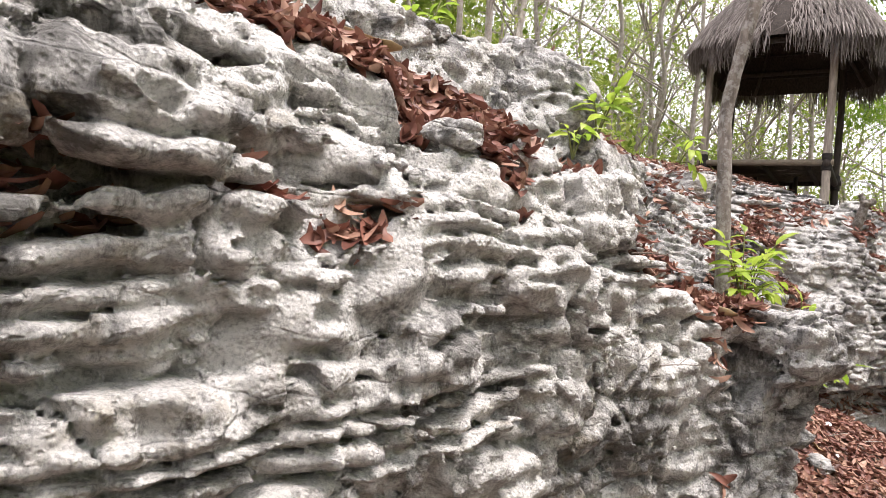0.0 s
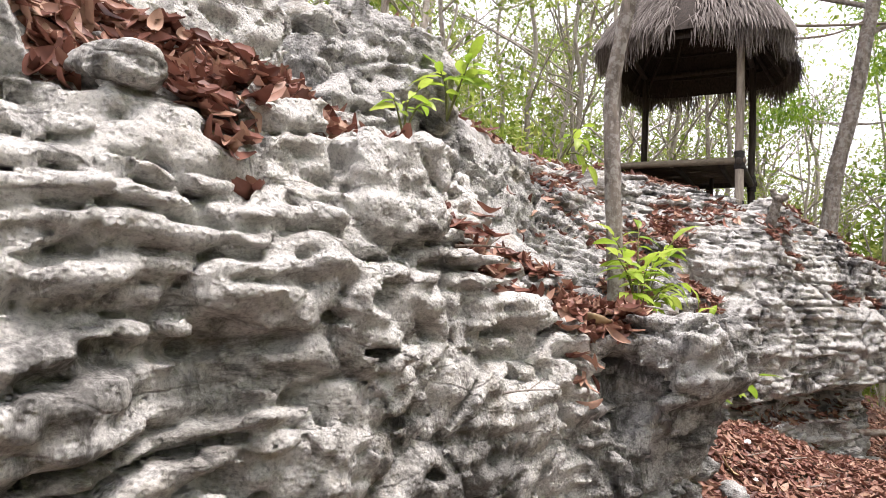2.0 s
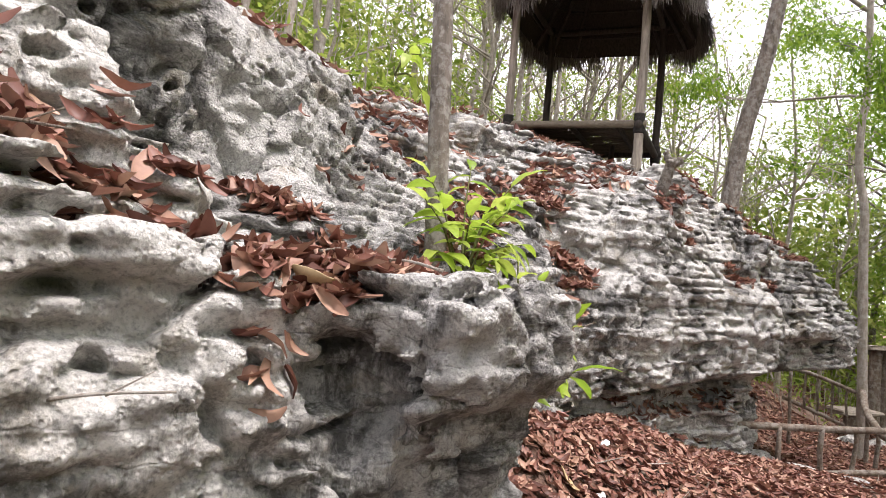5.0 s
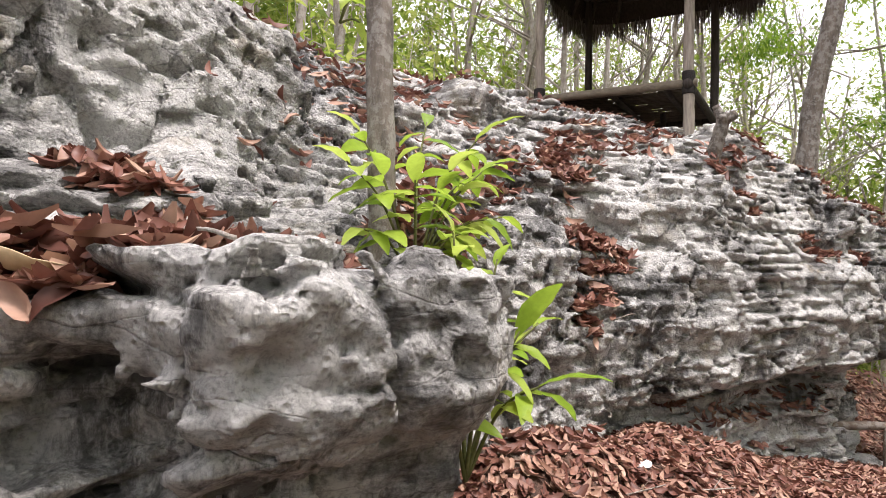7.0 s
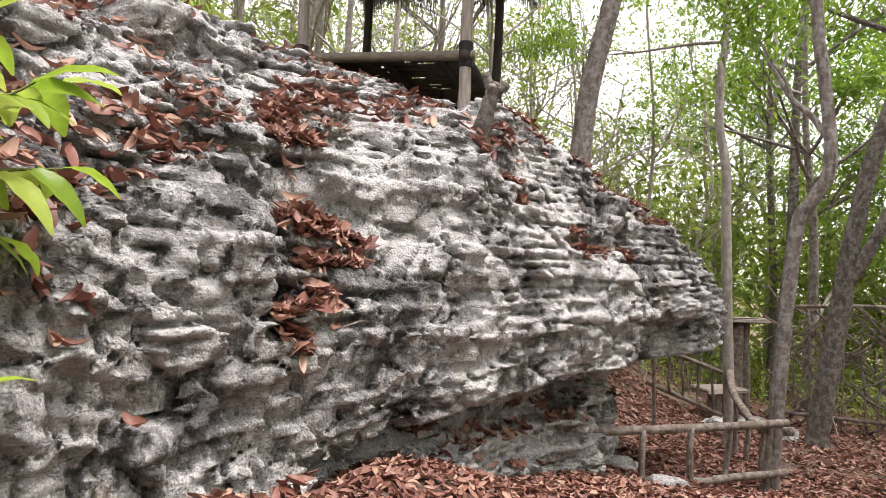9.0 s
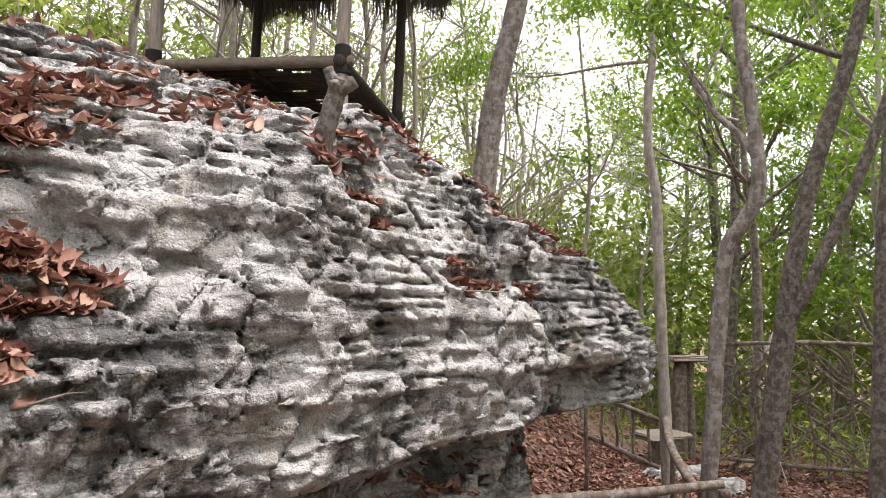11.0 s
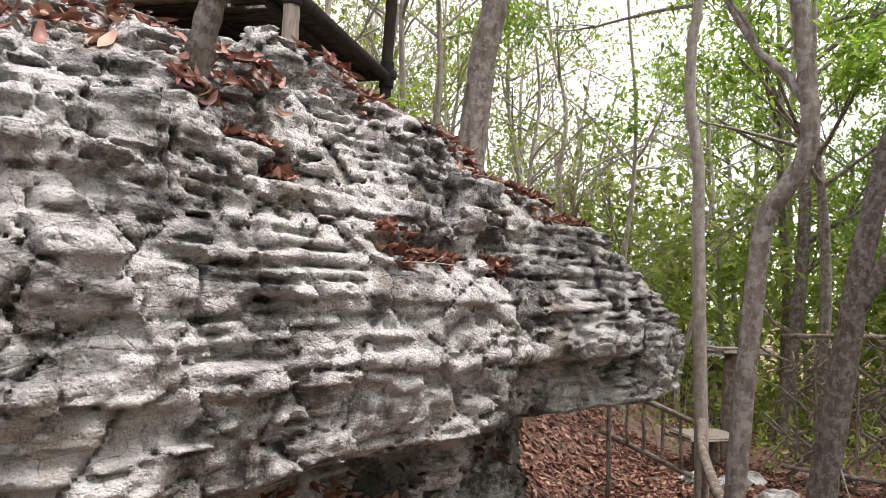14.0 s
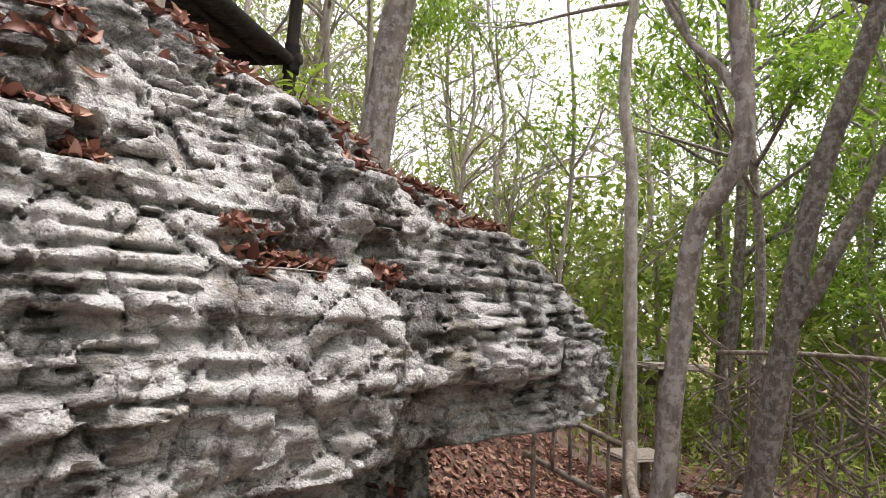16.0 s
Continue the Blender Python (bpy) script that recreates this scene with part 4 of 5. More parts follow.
def woods():
    rng = random.Random(77)
    green = [wood_tree("tree", "slim woodland tree with fresh green leaves", 101 + i, 9 + i, 0.11 + 0.01 * i, m, 3000, GREEN, (0.17, 0.06), 0.22) for i, m in enumerate((BARK, BARK_DARK, BARK_PALE))]
    dry = [wood_tree("tree", "thin pale tree with bare grey branches", 131 + i, 8 + i, 0.075, BARK_PALE, 260, GREEN_FAR, (0.14, 0.06), 0.2, 3, 0.10, 0.25, 0.4, (2, 3), 0.5) for i in range(3)]
    light = [wood_tree("tree", "slender hillside tree with yellow-green leaves", 151 + i, 8 + i, 0.07, BARK_PALE, 2200, GREEN_FAR, (0.16, 0.07), 0.12, 2, 0.06) for i in range(2)]
    keep = ((10.4, 3.0, 3.4),)
    for i, tpl in enumerate(green):
        stand(tpl, scatter_spots(rng, 13, 16.5, 34, -14, 1.5, 0.85, 1.3, 1.6, ((17, -2.5, 1.6), (18, 0, 1.4))), rng)
        stand(tpl, scatter_spots(rng, 2, 9, 30, 13, 24, 0.8, 1.1, 2.0, keep), rng)
    # unseen trees behind and beside the camera, added to block low sky light
    for tpl in green:
        stand(tpl, scatter_spots(rng, 5, -9, 13, -14, -6, 0.9, 1.2, 2.4), rng)
        stand(tpl, scatter_spots(rng, 3, -16, -7, -8, 10, 0.9, 1.25, 2.2), rng)
    for tpl in dry:
        stand(tpl, scatter_spots(rng, 12, 11.5, 24, 4.5, 14, 0.8, 1.25, 0.9, keep), rng)
        stand(tpl, scatter_spots(rng, 5, 15.5, 26, 0.8, 5, 0.7, 1.1, 1.0, ((18, 0, 1.2),)), rng)
        stand(tpl, scatter_spots(rng, 4, 2, 10, 6.0, 12, 0.6, 1.0, 0.9, keep), rng)
    for tpl in light:
        stand(tpl, scatter_spots(rng, 8, 1, 14, 6.5, 18, 0.7, 1.1, 1.2, keep), rng)
        stand(tpl, scatter_spots(rng, 4, 14, 30, 5, 16, 0.6, 0.95, 1.2, keep), rng)
    for tpl in green + dry + light:
        tpl.location = at(24 + 2 * rng.random() * 9, 20 + 10 * rng.random(), 0)
        s, d = to_plan(tpl.location.x, tpl.location.y)
        tpl.location.z = float(terrain_height(np.array([s]), np.array([d]))[0])


woods()


def far_woods():
    """The closed wall of leaves in the distance, and an unseen screen behind the camera."""
    rnp = np.random.default_rng(5)
    clumps = []
    # the third row is unseen, added behind the camera to keep out low sky
    for n, s0, s1, d0, d1, zlo, zhi, size in ((950, 22, 44, -26, 5, -0.5, 6.0, 1.5), (330, 26, 50, 5, 30, -0.5, 4.5, 1.5), (260, -10, 15, -14, -6.5, 0.0, 5.0, 1.3), (260, 15, 28, 8.5, 16, 0.0, 5.0, 1.2), (110, 22, 36, 3, 9, 0.0, 5.5, 1.3), (140, 2, 13, 9, 17, 0.0, 3.5, 1.1), (300, -8, 24, 20, 40, 0.0, 5.0, 1.4), (160, 2, 22, -40, -24, 0, 8, 1.6)):
        s, d = rnp.uniform(s0, s1, n), rnp.uniform(d0, d1, n)
        g = terrain_height(s, d)
        z = g + rnp.uniform(zlo, zhi, n)
        clumps.append(np.stack([s, d, z, np.full(n, size)], 1))
    c = np.concatenate(clumps)
    per = 75
    pts = np.repeat(c[:, :3], per, 0) + rnp.normal(0, 1, (len(c) * per, 3)) * np.repeat(c[:, 3], per)[:, None] * (0.45, 0.45, 0.4)
    dirs = rnp.normal(0, 1, pts.shape)
    dirs[:, 2] = dirs[:, 2] * 0.5 - 0.4
    v, q = leaf_quads(pts, dirs, rnp.normal(0, 0.6, pts.shape) + (0, 0, 1), 0.30, 0.13, rnp)
    ob = new("far_woods", mesh_from("far_woods", v, q, GREEN_FAR))
    ob.matrix_world = PLAN
    tagged(ob, "dense green foliage of the distant woods, with unseen light-blocking clumps", "woods", kind="stuff")


far_woods()


def undergrowth():
    """Dry stems and low green shoots between the trees."""
    rng, rnp = random.Random(6), np.random.default_rng(6)
    pieces = []
    for n, s0, s1, d0, d1, hi in ((260, 2, 16, 4.6, 11, 1.6), (300, 15.5, 26, -9, 5, 1.5), (140, 12, 20, 2.5, 8, 1.8)):
        for _ in range(n):
            s, d = rng.uniform(s0, s1), rng.uniform(d0, d1)
            if (s - 10.4) ** 2 + (d - 3) ** 2 < 5 or (abs(d + 0.6) < 1.1 and s < 20):
                continue
            z = float(terrain_height(np.array([s]), np.array([d]))[0])
            h = rng.uniform(0.5, hi)
            a, b = rng.uniform(-0.4, 0.4), rng.uniform(-0.4, 0.4)
            pieces.append(tube([(s, d, z - 0.1), (s + a * 0.4, d + b * 0.4, z + h * 0.5), (s + a, d + b, z + h)], [0.012, 0.009, 0.004], 4, 0, None, False))
    v, q = merged(pieces)
    ob = new("dry_stems", mesh_from("dry_stems", v, q, BARK_PALE))
    ob.matrix_world = PLAN
    tagged(ob, "dry thin stems of the undergrowth", "undergrowth", kind="stuff")
    n = 1500
    s, d = rnp.uniform(1, 27, n), np.where(rnp.random(n) < 0.55, rnp.uniform(4.6, 13, n), rnp.uniform(-10, 4, n))
    ok = ((d > 4.5) | (s > 17.5)) & ((s - 10.4) ** 2 + (d - 3) ** 2 > 6)
    s, d = s[ok], d[ok]
    z = terrain_height(s, d)
    c = np.stack([s, d, z + 0.35], 1)
    per = 26
    pts = np.repeat(c, per, 0) + rnp.normal(0, 1, (len(c) * per, 3)) * (0.3, 0.3, 0.26)
    dirs = rnp.normal(0, 1, pts.shape)
    lv, lq = leaf_quads(pts, dirs, rnp.normal(0, 0.5, pts.shape) + (0, 0, 1), 0.16, 0.055, rnp)
    ob = new("shrub_leaves", mesh_from("shrub_leaves", lv, lq, GREEN_FAR))
    ob.matrix_world = PLAN
    tagged(ob, "low green shrubs on the forest floor", "undergrowth", kind="stuff")


undergrowth()


# ---- dry leaves ----
from mathutils.bvhtree import BVHTree


def bvh_of(ob):
    me = ob.data
    co = np.empty(len(me.vertices) * 3, np.float32)
    me.vertices.foreach_get("co", co)
    idx = np.empty(len(me.loops), np.int32)
    me.loops.foreach_get("vertex_index", idx)
    return BVHTree.FromPolygons(co.reshape(-1, 3).tolist(), idx.reshape(-1, 4).tolist())


TREES = [bvh_of(near_rock), bvh_of(far_rock), bvh_of(ground)]


def drop(s, d, z):
    """Where something let fall at (s, d) from height z comes to rest: place and normal, in the plan."""
    best = None
    for t in TREES:
        hit, nor, _, _ = t.ray_cast(Vector((s, d, z)), Vector((0, 0, -1)))
        if hit is not None and (best is None or hit.z > best[0].z):
            best = (hit, nor if nor.z > 0 else -nor)
    return best


def leaf_shape(seed, length, width, curl, fold):
    """One dry leaf, two quads wide and five long."""
    rng = random.Random(seed)
    v, q = [], []
    n = 5
    twist = rng.uniform(-0.5, 0.5)
    for i in range(n + 1):
        t = i / n
        w = width * (math.sin(math.pi * min(1, t * 0.92 + 0.06)) ** 0.8) * 0.5
        y = (t - 0.5) * length
        z = curl * length * (2 * t - 1) ** 2 + rng.uniform(-.004, .004)
        for k in (-1, 0, 1):
            a = k * w
            v.append((a * math.cos(twist * t), y, z + abs(a) * fold + a * math.sin(twist * t) + rng.uniform(-.003, .003)))
    for i in range(n):
        for k in (0, 1):
            q.append((i * 3 + k, i * 3 + k + 1, i * 3 + k + 4, i * 3 + k + 3))
    return np.array(v), np.array(q)


SHAPES = [leaf_shape(i, ln, wd, cu, fo) for i, (ln, wd, cu, fo) in enumerate(((0.14, 0.050, 0.12, 0.45), (0.12, 0.042, 0.24, 0.8), (0.15, 0.055, 0.08, 0.3), (0.10, 0.045, 0.32, 0.9), (0.13, 0.040, -0.16, 0.7), (0.14, 0.052, 0.2, -0.5), (0.09, 0.05, 0.14, 1.1), (0.12, 0.035, 0.3, 1.2)))]
LEAF_MESHES = [mesh_from("leaf", v, q, LITTER_ONE) for v, q in SHAPES]


def lay(rng, hit, nor, lift, tilt):
    """The pose, in the plan, of a leaf lying on a surface."""
    n = (nor + Vector((rng.uniform(-1, 1), rng.uniform(-1, 1), rng.uniform(-0.2, 0.6))) * tilt).normalized()
    return Matrix.Translation(hit + Vector((0, 0, lift))) @ n.to_track_quat("Z", "Y").to_matrix().to_4x4() @ pose(0, 0, 0, 0, 0, rng.uniform(0, 360))


def leaf_pile(seed, spot, count, height=0.05, top_z=4.0, steep=0.25, label="heap of dry reddish-brown leaves caught on the rock", size=1.0, single=40):
    """Leaves let fall inside an ellipse (s, d, half length, half width, turn)."""
    rng = random.Random(seed)
    s0, d0, a, b, turn = spot
    c, sn = math.cos(radians(turn)), math.sin(radians(turn))
    laid = []
    for _ in range(count * 3):
        if len(laid) >= count:
            break
        r, u = math.sqrt(rng.random()), rng.uniform(0, 2 * math.pi)
        x, y = r * math.cos(u) * a, r * math.sin(u) * b
        got = drop(s0 + x * c - y * sn, d0 + x * sn + y * c, top_z)
        if got is None or got[1].z < steep:
            continue
        lift = 0.006 + rng.random() * height * (1 - r * r * 0.7)
        laid.append((rng.randrange(len(SHAPES)), lay(rng, got[0], got[1], lift, 0.45) @ Matrix.Scale(rng.uniform(0.75, 1.2) * size, 4), lift))
    if not laid:
        return None
    laid.sort(key=lambda e: -e[2])
    middle = laid[0][1].translation
    pile = thing("leaf_pile", label, "dry leaves", "piles of dry leaves")
    pile.matrix_world = PLAN @ Matrix.Translation(middle)
    for k, m, _ in laid[:single]:
        ob = new("leaf", LEAF_MESHES[k])
        ob.parent = pile
        ob.matrix_local = Matrix.Translation(-middle) @ m
    rest = laid[single:]
    if rest:
        vs, qs, off = [], [], 0
        for k, m, _ in rest:
            v, q = SHAPES[k]
            mm = np.array(Matrix.Translation(-middle) @ m)
            vs.append(v @ mm[:3, :3].T + mm[:3, 3])
            qs.append(q + off)
            off += len(v)
        bed = part("leaf_bed", (np.concatenate(vs), np.concatenate(qs)), LITTER, pile)
        bed["kind"] = "stuff"
    return pile


PILES = [
    ((0.95, 0.66, 1.1, 0.26, 2), 1100, 0.09, 4.0), ((0.05, 0.72, 0.5, 0.14, 5), 240, 0.07, 4.0), ((1.05, 0.36, 0.22, 0.16, 60), 150, 0.07, 4.0), ((1.7, 0.62, 0.35, 0.25, 0), 200, 0.06, 4.0),
    ((-0.66, 0.08, 0.24, 0.16, 0), 110, 0.07, 1.60), ((0.25, 0.10, 0.18, 0.06, 0), 45, 0.03, 1.58), ((-0.1, 0.12, 0.1, 0.06, 0), 20, 0.03, 1.62), ((0.5, 0.2, 0.14, 0.07, 0), 30, 0.03, 1.62),
    ((2.05, 0.40, 0.3, 0.14, -10), 170, 0.07, 4.0), ((2.5, 0.42, 0.3, 0.1, 0), 70, 0.04, 4.0), ((1.0, 0.46, 0.6, 0.1, 3), 300, 0.07, 4.0),
    ((3.05, 0.24, 0.4, 0.2, 10), 360, 0.05, 4.0), ((3.6, 0.42, 0.3, 0.15, 10), 220, 0.04, 4.0), ((3.4, 0.85, 0.35, 0.1, -62), 120, 0.05, 4.0),
    ((4.75, 0.95, 0.4, 0.22, 10), 200, 0.05, 4.0), ((5.3, 1.4, 0.5, 0.2, 10), 80, 0.03, 4.0), ((5.9, 1.5, 0.35, 0.18, 0), 70, 0.03, 4.0),
    ((6.58, 1.38, 0.45, 0.15, 65), 380, 0.08, 4.0), ((6.62, 1.2, 0.32, 0.1, -8), 160, 0.05, 4.0), ((6.18, 1.05, 0.12, 0.1, 0), 80, 0.06, 1.24),
    ((7.1, 1.75, 0.6, 0.22, 15), 200, 0.03, 4.0), ((8.35, 1.05, 0.35, 0.14, -10), 90, 0.04, 4.0), ((8.57, 0.92, 0.09, 0.07, 0), 45, 0.05, 2.05),
    ((9.38, 0.57, 0.30, 0.06, -12), 110, 0.05, 1.72), ((9.15, 0.66, 0.10, 0.05, 0), 30, 0.05, 1.72), ((10.06, 0.43, 0.10, 0.09, 0), 70, 0.07, 1.76),
    ((10.15, 0.75, 0.35, 0.12, -20), 110, 0.04, 4.0), ((10.95, 0.42, 0.5, 0.12, -18), 150, 0.04, 4.0), ((9.35, 1.15, 0.4, 0.2, 0), 90, 0.03, 4.0), ((7.9, 1.5, 0.5, 0.2, 0), 70, 0.02, 4.0),
]
for i, (spot, count, height, z) in enumerate(PILES):
    leaf_pile(200 + i, spot, count, height, z, 0.25 if spot[0] < 4 or z < 3 else 0.5)


def ground_litter():
    """Leaves all over the ground by the path."""
    rng = random.Random(3)
    vs, qs, off = [], [], 0
    for n, s0, s1, d0, d1, size in ((5200, 4.0, 9.5, -0.6, 1.2, 0.95), (5200, 9.0, 17.5, -3.2, 1.6, 1.0), (2600, 4.5, 12, 2.2, 6.5, 1.0), (2500, 14, 26, -5, 4, 1.3), (900, 2.6, 6.4, 1.5, 3.2, 0.9), (2600, 11.5, 18, -0.6, 3.0, 1.1), (3600, 5.0, 13, -3.2, -0.4, 1.0)):
        for _ in range(n):
            ps, pd = rng.uniform(s0, s1), rng.uniform(d0, d1)
            got = drop(ps, pd, 0.36 if 6.3 < ps < 13.2 and pd < 1.5 else 4.0)
            if got is None or got[1].z < 0.55:
                continue
            if s0 < 5 and d0 < 0 and got[0].z > 0.9:
                continue
            k = rng.randrange(len(SHAPES))
            mm = np.array(lay(rng, got[0], got[1], rng.uniform(0.004, 0.03), 0.35) @ Matrix.Scale(rng.uniform(0.7, 1.15) * size, 4))
            v, q = SHAPES[k]
            vs.append(v @ mm[:3, :3].T + mm[:3, 3])
            qs.append(q + off)
            off += len(v)
    ob = new("leaf_litter", mesh_from("leaf_litter", np.concatenate(vs), np.concatenate(qs), LITTER))
    ob.matrix_world = PLAN
    tagged(ob, "loose dry brown leaves strewn over the ground", "dry leaves", kind="stuff")


ground_litter()


# ---- single large leaves and scraps ----
def big_leaf(s, d, z, size, mat, label, tilt=(0, 0, 0), seed=1):
    v, q = leaf_shape(seed, size, size * 0.55, 0.18, 0.35)
    ob = new("large_leaf", mesh_from("large_leaf", v, q, mat))
    got = drop(s, d, z)
    base = got[0] if got else Vector((s, d, z))
    ob.matrix_world = PLAN @ Matrix.Translation(base + Vector((0, 0, 0.05))) @ pose(0, 0, 0, *tilt)
    sol = ob.modifiers.new("thickness", "SOLIDIFY")
    sol.thickness = 0.002
    return tagged(ob, label, "leaf")


BROWN_LEAF = leaf_material("brown_leaf", (0.30, 0.16, 0.08), (0.33, 0.18, 0.09), (0.36, 0.2, 0.1), 0.6, 0.15, "object")
big_leaf(1.93, 0.36, 1.95, 0.26, BROWN_LEAF, "large curled tan-brown leaf leaning on the rock", (60, 20, -35), 41)
big_leaf(0.55, 0.62, 2.6, 0.26, TAN_LEAF, "large pale cream dry leaf on the leaf heap", (12, 8, 60), 42)
big_leaf(2.92, 0.16, 1.7, 0.16, TAN_LEAF, "large pale yellow dry leaf on the ledge", (15, 10, 75), 43)
big_leaf(5.05, 0.35, 0.9, 0.16, TAN_LEAF, "crumpled tan leaf at the foot of the rock", (50, 0, 20), 44)


def scrap(s, d, size, seed):
    rng = random.Random(seed)
    bm = bmesh.new()
    bmesh.ops.create_icosphere(bm, subdivisions=2, radius=size)
    for v in bm.verts:
        v.co = Vector((v.co.x * rng.uniform(0.7, 1.3), v.co.y * 0.6 * rng.uniform(0.7, 1.3), v.co.z * 0.4 * rng.uniform(0.5, 1.4)))
    got = drop(s, d, 1.2)
    ob = part("paper_scrap", bm, PAPER)
    ob.matrix_world = PLAN @ Matrix.Translation(got[0] + Vector((0, 0, size * 0.4)))
    tagged(ob, "crumpled white paper scrap among the leaves", "litter")


PAPER = plain("white_paper", (0.62, 0.62, 0.62), (0.8, 0.8, 0.8), 10)
scrap(6.0, 0.55, 0.06, 1)
scrap(5.3, 0.25, 0.045, 2)


# ---- loose stones ----
def stone(s, d, z, size, mat, seed, label):
    rng = random.Random(seed)
    bm = bmesh.new()
    bmesh.ops.create_icosphere(bm, subdivisions=4, radius=1)
    off = Vector((seed * 3.1, seed * 1.7, 0))
    for v in bm.verts:
        n = noise.noise(v.co * 1.2 + off) * 0.35 + noise.noise(v.co * 3 + off) * 0.15 + noise.noise(v.co * 8 + off) * 0.05
        v.co = v.co * (1 + n)
        v.co = Vector((v.co.x * size[0], v.co.y * size[1], v.co.z * size[2]))
    for f in bm.faces:
        f.smooth = True
    got = drop(s, d, z)
    ob = part("stone", bm, mat)
    ob.matrix_world = PLAN @ Matrix.Translation(got[0] + Vector((0, 0, size[2] * 0.15))) @ pose(0, 0, 0, 0, 0, rng.uniform(0, 360))
    tagged(ob, label, "stone", "loose stones")


for i, (s, d, z, size) in enumerate(((4.75, 0.2, 0.9, (0.16, 0.1, 0.07)), (0.75, 0.28, 2.2, (0.13, 0.09, 0.06)), (1.75, 0.75, 2.6, (0.12, 0.07, 0.05)),
                                     (9.2, -0.6, 0.3, (0.2, 0.16, 0.05)), (11.0, 0.6, 0.0, (0.25, 0.2, 0.1)), (16.0, 0.1, 0.2, (0.35, 0.25, 0.14)), (15.6, -0.9, 0.2, (0.4, 0.2, 0.15)), (16.6, -0.4, 0.2, (0.5, 0.25, 0.12)),
                                     (10.3, 0.0, 0.0, (0.2, 0.15, 0.08)), (10.9, -0.2, 0.0, (0.15, 0.12, 0.06)))):
    stone(s, d, z, size, ROCK_B if s > 4 else ROCK_A, i + 5, "weathered pale limestone lump among dry leaves")


# ---- green plants ----
def green_leaf(seed, length, width, droop):
    rng = random.Random(seed)
    v, q = [], []
    n = 7
    for i in range(n + 1):
        t = i / n
        w = width * 0.5 * math.sin(math.pi * (t * 0.95 + 0.03)) ** 0.75
        y, z = t * length * (1 - 0.12 * droop * t), -droop * length * t * t * 0.6
        for k in (-1, -0.5, 0, 0.5, 1):
            v.append((k * w, y, z + abs(k) * w * 0.28 + math.sin(t * 17 + k) * 0.0025))
    for i in range(n):
        for k in range(4):
            a = i * 5 + k
            q.append((a, a + 1, a + 6, a + 5))
    return np.array(v), np.array(q)


GREEN_LEAVES = [mesh_from("leaf", *green_leaf(i, ln, wd, dr), GREEN_BUSH) for i, (ln, wd, dr) in enumerate(((0.17, 0.066, 0.7), (0.15, 0.062, 1.0), (0.19, 0.072, 0.6), (0.12, 0.05, 0.8)))]


def sapling(base, stems, label, seed, per=7, size=1.0, name="sapling"):
    """base: plan point. stems: ends relative to base. Leaves sit in two rows along the outer part of each stem."""
    rng = random.Random(seed)
    p0 = at(*base)
    t = thing(name, label, "plant", spot=p0)
    rot = PLAN.to_3x3()
    for end in stems:
        e = rot @ Vector(end)
        mid = e * 0.5 + Vector((rng.uniform(-.03, .03), rng.uniform(-.03, .03), 0.12 * e.length))
        pts = spline([Vector((0, 0, -0.05)), mid, e], 6)
        part("stem", tube(pts, [0.007 * (1 - 0.6 * i / len(pts)) for i in range(len(pts))], 6), STEM, t)
        for k in range(per):
            f = 0.35 + 0.65 * (k + 0.5) / per
            i = min(len(pts) - 2, int(f * (len(pts) - 1)))
            spot = pts[i].lerp(pts[i + 1], f * (len(pts) - 1) - i)
            w = (pts[i + 1] - pts[i]).normalized()
            side = w.cross(Vector((0, 0, 1))).normalized() * (1 if k % 2 else -1)
            way = (w * 0.6 + side * rng.uniform(0.6, 1.1) + Vector((0, 0, rng.uniform(-0.5, 0.2)))).normalized()
            if k == per - 1:
                way = w
            ob = new("leaf", rng.choice(GREEN_LEAVES))
            ob.parent = t
            x = way.cross(Vector((rng.uniform(-.4, .4), rng.uniform(-.4, .4), 1))).normalized()
            m = Matrix((x, way, x.cross(way))).transposed().to_4x4()
            g = size * rng.uniform(0.75, 1.15)
            ob.matrix_local = Matrix.Translation(spot) @ m @ Matrix.Scale(g, 4)
    return t


STEM = plain("green_stem", (0.06, 0.08, 0.02), (0.16, 0.15, 0.06), 30)
sapling((4.42, 0.72, 1.32), [(-0.35, 0.0, 0.40), (-0.22, 0.1, 0.55), (0.35, -0.05, 0.45), (0.2, -0.15, 0.55), (0.42, -0.1, 0.25), (-0.1, -0.1, 0.35), (0.15, 0.1, 0.65), (-0.3, -0.05, 0.15), (0.35, 0.1, 0.08), (0.05, -0.2, 0.15), (0.5, 0.05, 0.5)],
        "bright green broad-leaved sapling round the slender tree", 61, 8, 1.12)
sapling((4.1, 0.14, 0.74), [(-0.12, -0.10, 0.42), (0.10, -0.12, 0.40), (0.16, 0.02, 0.62), (-0.05, 0.02, 0.70), (0.12, -0.2, 0.25), (-0.2, -0.05, 0.26), (0.22, -0.1, 0.42)],
        "light green sapling growing at the end of the ledge", 62, 6, 0.98)
sapling((2.86, 1.15, 2.45), [(0.12, -0.05, 0.25), (-0.12, -0.05, 0.2), (0.02, -0.15, 0.3), (0.0, 0.1, 0.3)], "small green plant with drooping leaves on the upper rock", 63, 5, 1.1)
sapling((2.3, 0.9, 2.2), [(0.1, -0.05, 0.15), (-0.1, -0.02, 0.12), (0.0, -0.1, 0.18)], "small green seedling among dry leaves", 64, 5, 0.7)
sapling((4.56, 1.45, 2.62), [(0.1, -0.15, -0.15), (0.0, -0.2, 0.05), (0.15, -0.05, 0.2)], "small hanging green plant on the rock's rim", 65, 4, 0.9)
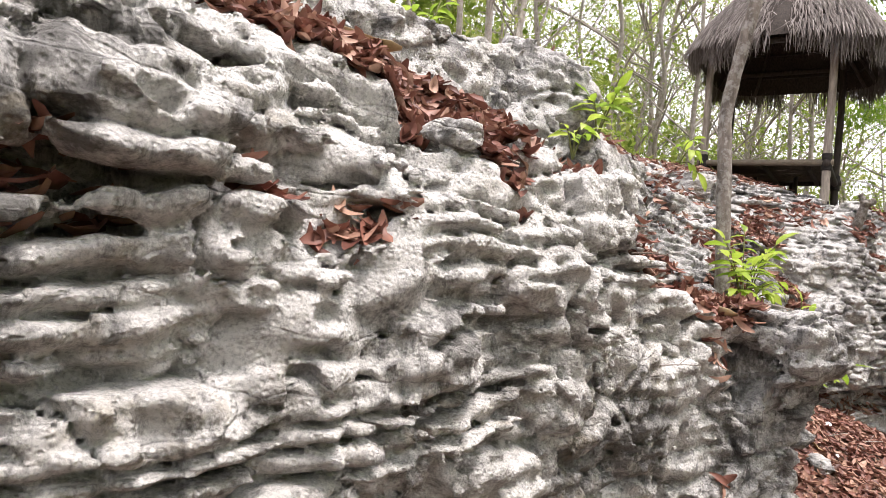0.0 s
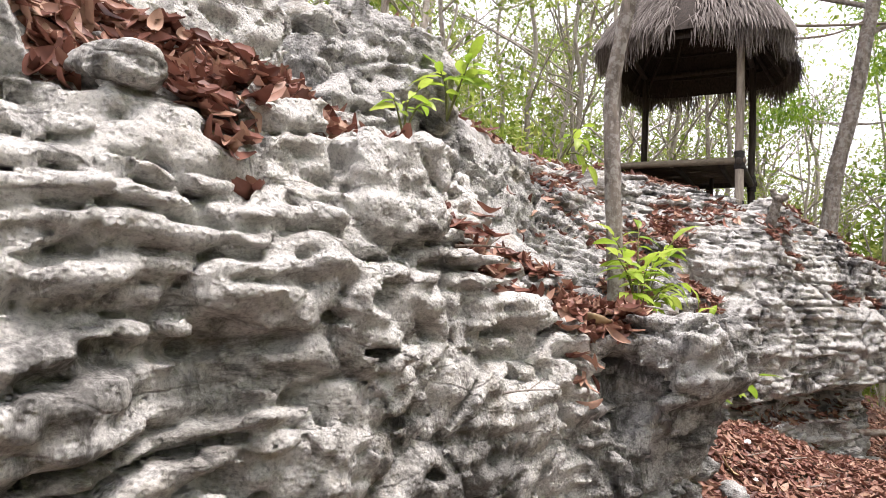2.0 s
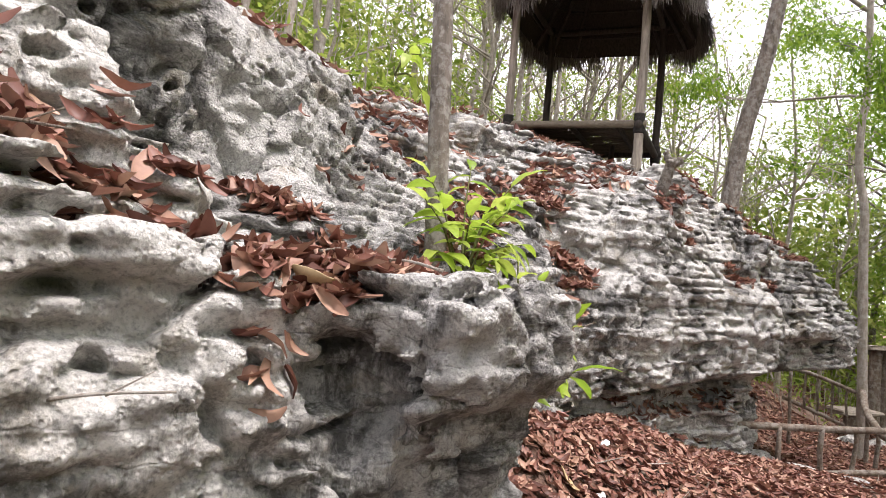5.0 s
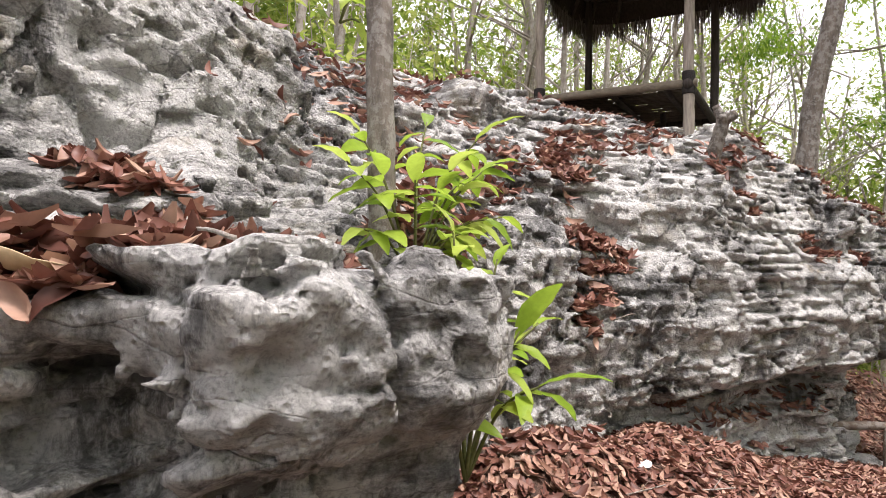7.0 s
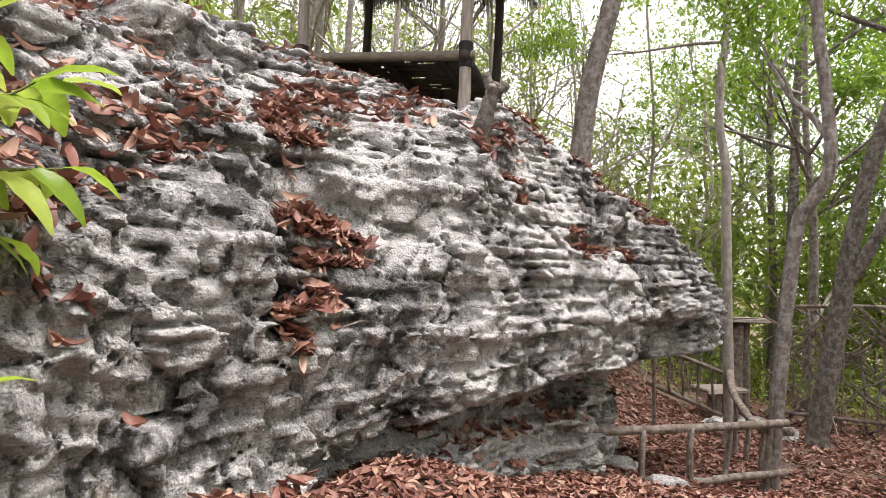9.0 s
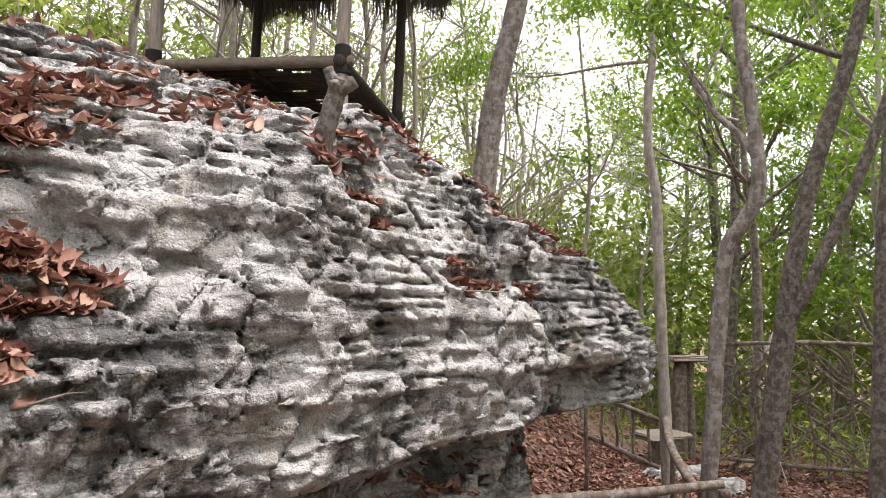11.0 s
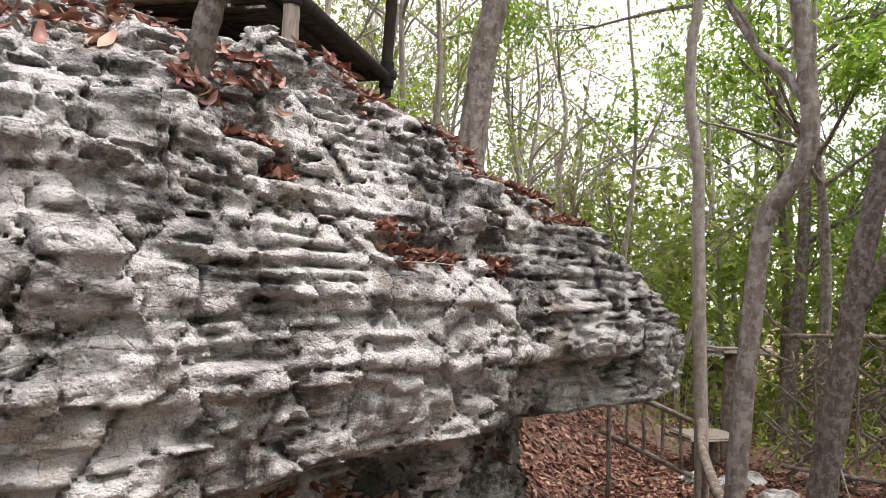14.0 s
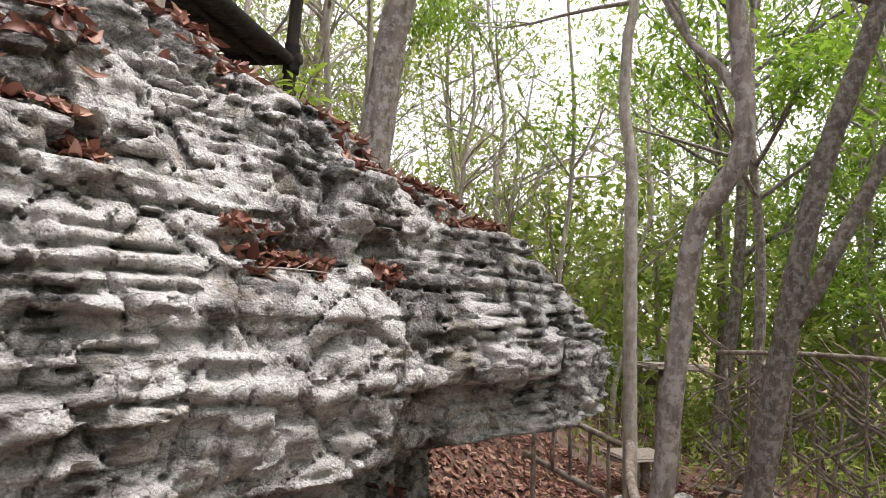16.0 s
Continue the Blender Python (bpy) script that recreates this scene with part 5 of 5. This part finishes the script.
sapling((1.6, 1.55, 2.7), [(0.1, 0.0, 0.35), (-0.15, 0.0, 0.3), (0.2, 0.1, 0.5)], "leafy green seedling above the dark upper rock", 66, 5, 0.8)
sapling((10.8, 1.75, 2.75), [(0.2, -0.1, 0.2), (-0.15, -0.1, 0.25), (0.05, -0.15, 0.35), (0.15, 0.1, 0.3)], "pale green fern-like plant beside the shelter", 67, 7, 0.8)


# ---- twigs, dry tufts and hanging shreds ----
def twig(s, d, z, length, turn, seed):
    rng = random.Random(seed)
    got = drop(s, d, z)
    if got is None:
        return
    base = PLAN @ got[0]
    t = thing("twig", "thin dry twig lying on the leaves", "twig", "fallen twigs", spot=base + Vector((0, 0, 0.03)))
    w = Vector((math.cos(radians(turn)), math.sin(radians(turn)), rng.uniform(0.0, 0.25))) * length
    k = Vector((rng.uniform(-.03, .03), rng.uniform(-.03, .03), rng.uniform(0, .02)))
    part("stalk", limb([-w / 2, k, w / 2], 0.006, 0.003, 6, rng, 0.1), STICK if seed % 2 else BARK_PALE, t)
    part("side_shoot", limb([w * 0.1 + k * 0.5, w * 0.25 + Vector((0.03, 0.04, 0.05))], 0.003, 0.0015, 5), STICK if seed % 2 else BARK_PALE, t)


rng_twig = random.Random(90)
for i, (s, d, z) in enumerate(((0.5, 0.7, 3), (0.9, 0.55, 3), (1.05, 0.35, 3), (1.4, 0.7, 3), (0.2, 0.75, 3), (2.1, 0.2, 3), (2.3, 0.15, 3), (2.8, 0.05, 3), (3.2, 0.1, 3), (3.5, 0.6, 3), (4.8, 0.9, 3), (5.6, 0.4, 1), (6.2, 0.3, 1), (6.6, 1.0, 3), (5.9, 0.0, 1), (7.2, 1.6, 3), (9.3, 0.5, 3), (10.1, 0.7, 3), (11.0, 0.4, 3), (7.5, 0.2, 0.35), (8.6, -0.4, 1), (9.6, -0.8, 1), (12.3, -1.0, 1), (13.4, -1.6, 1))):
    twig(s, d, z, rng_twig.uniform(0.18, 0.42), rng_twig.uniform(0, 360), 300 + i)
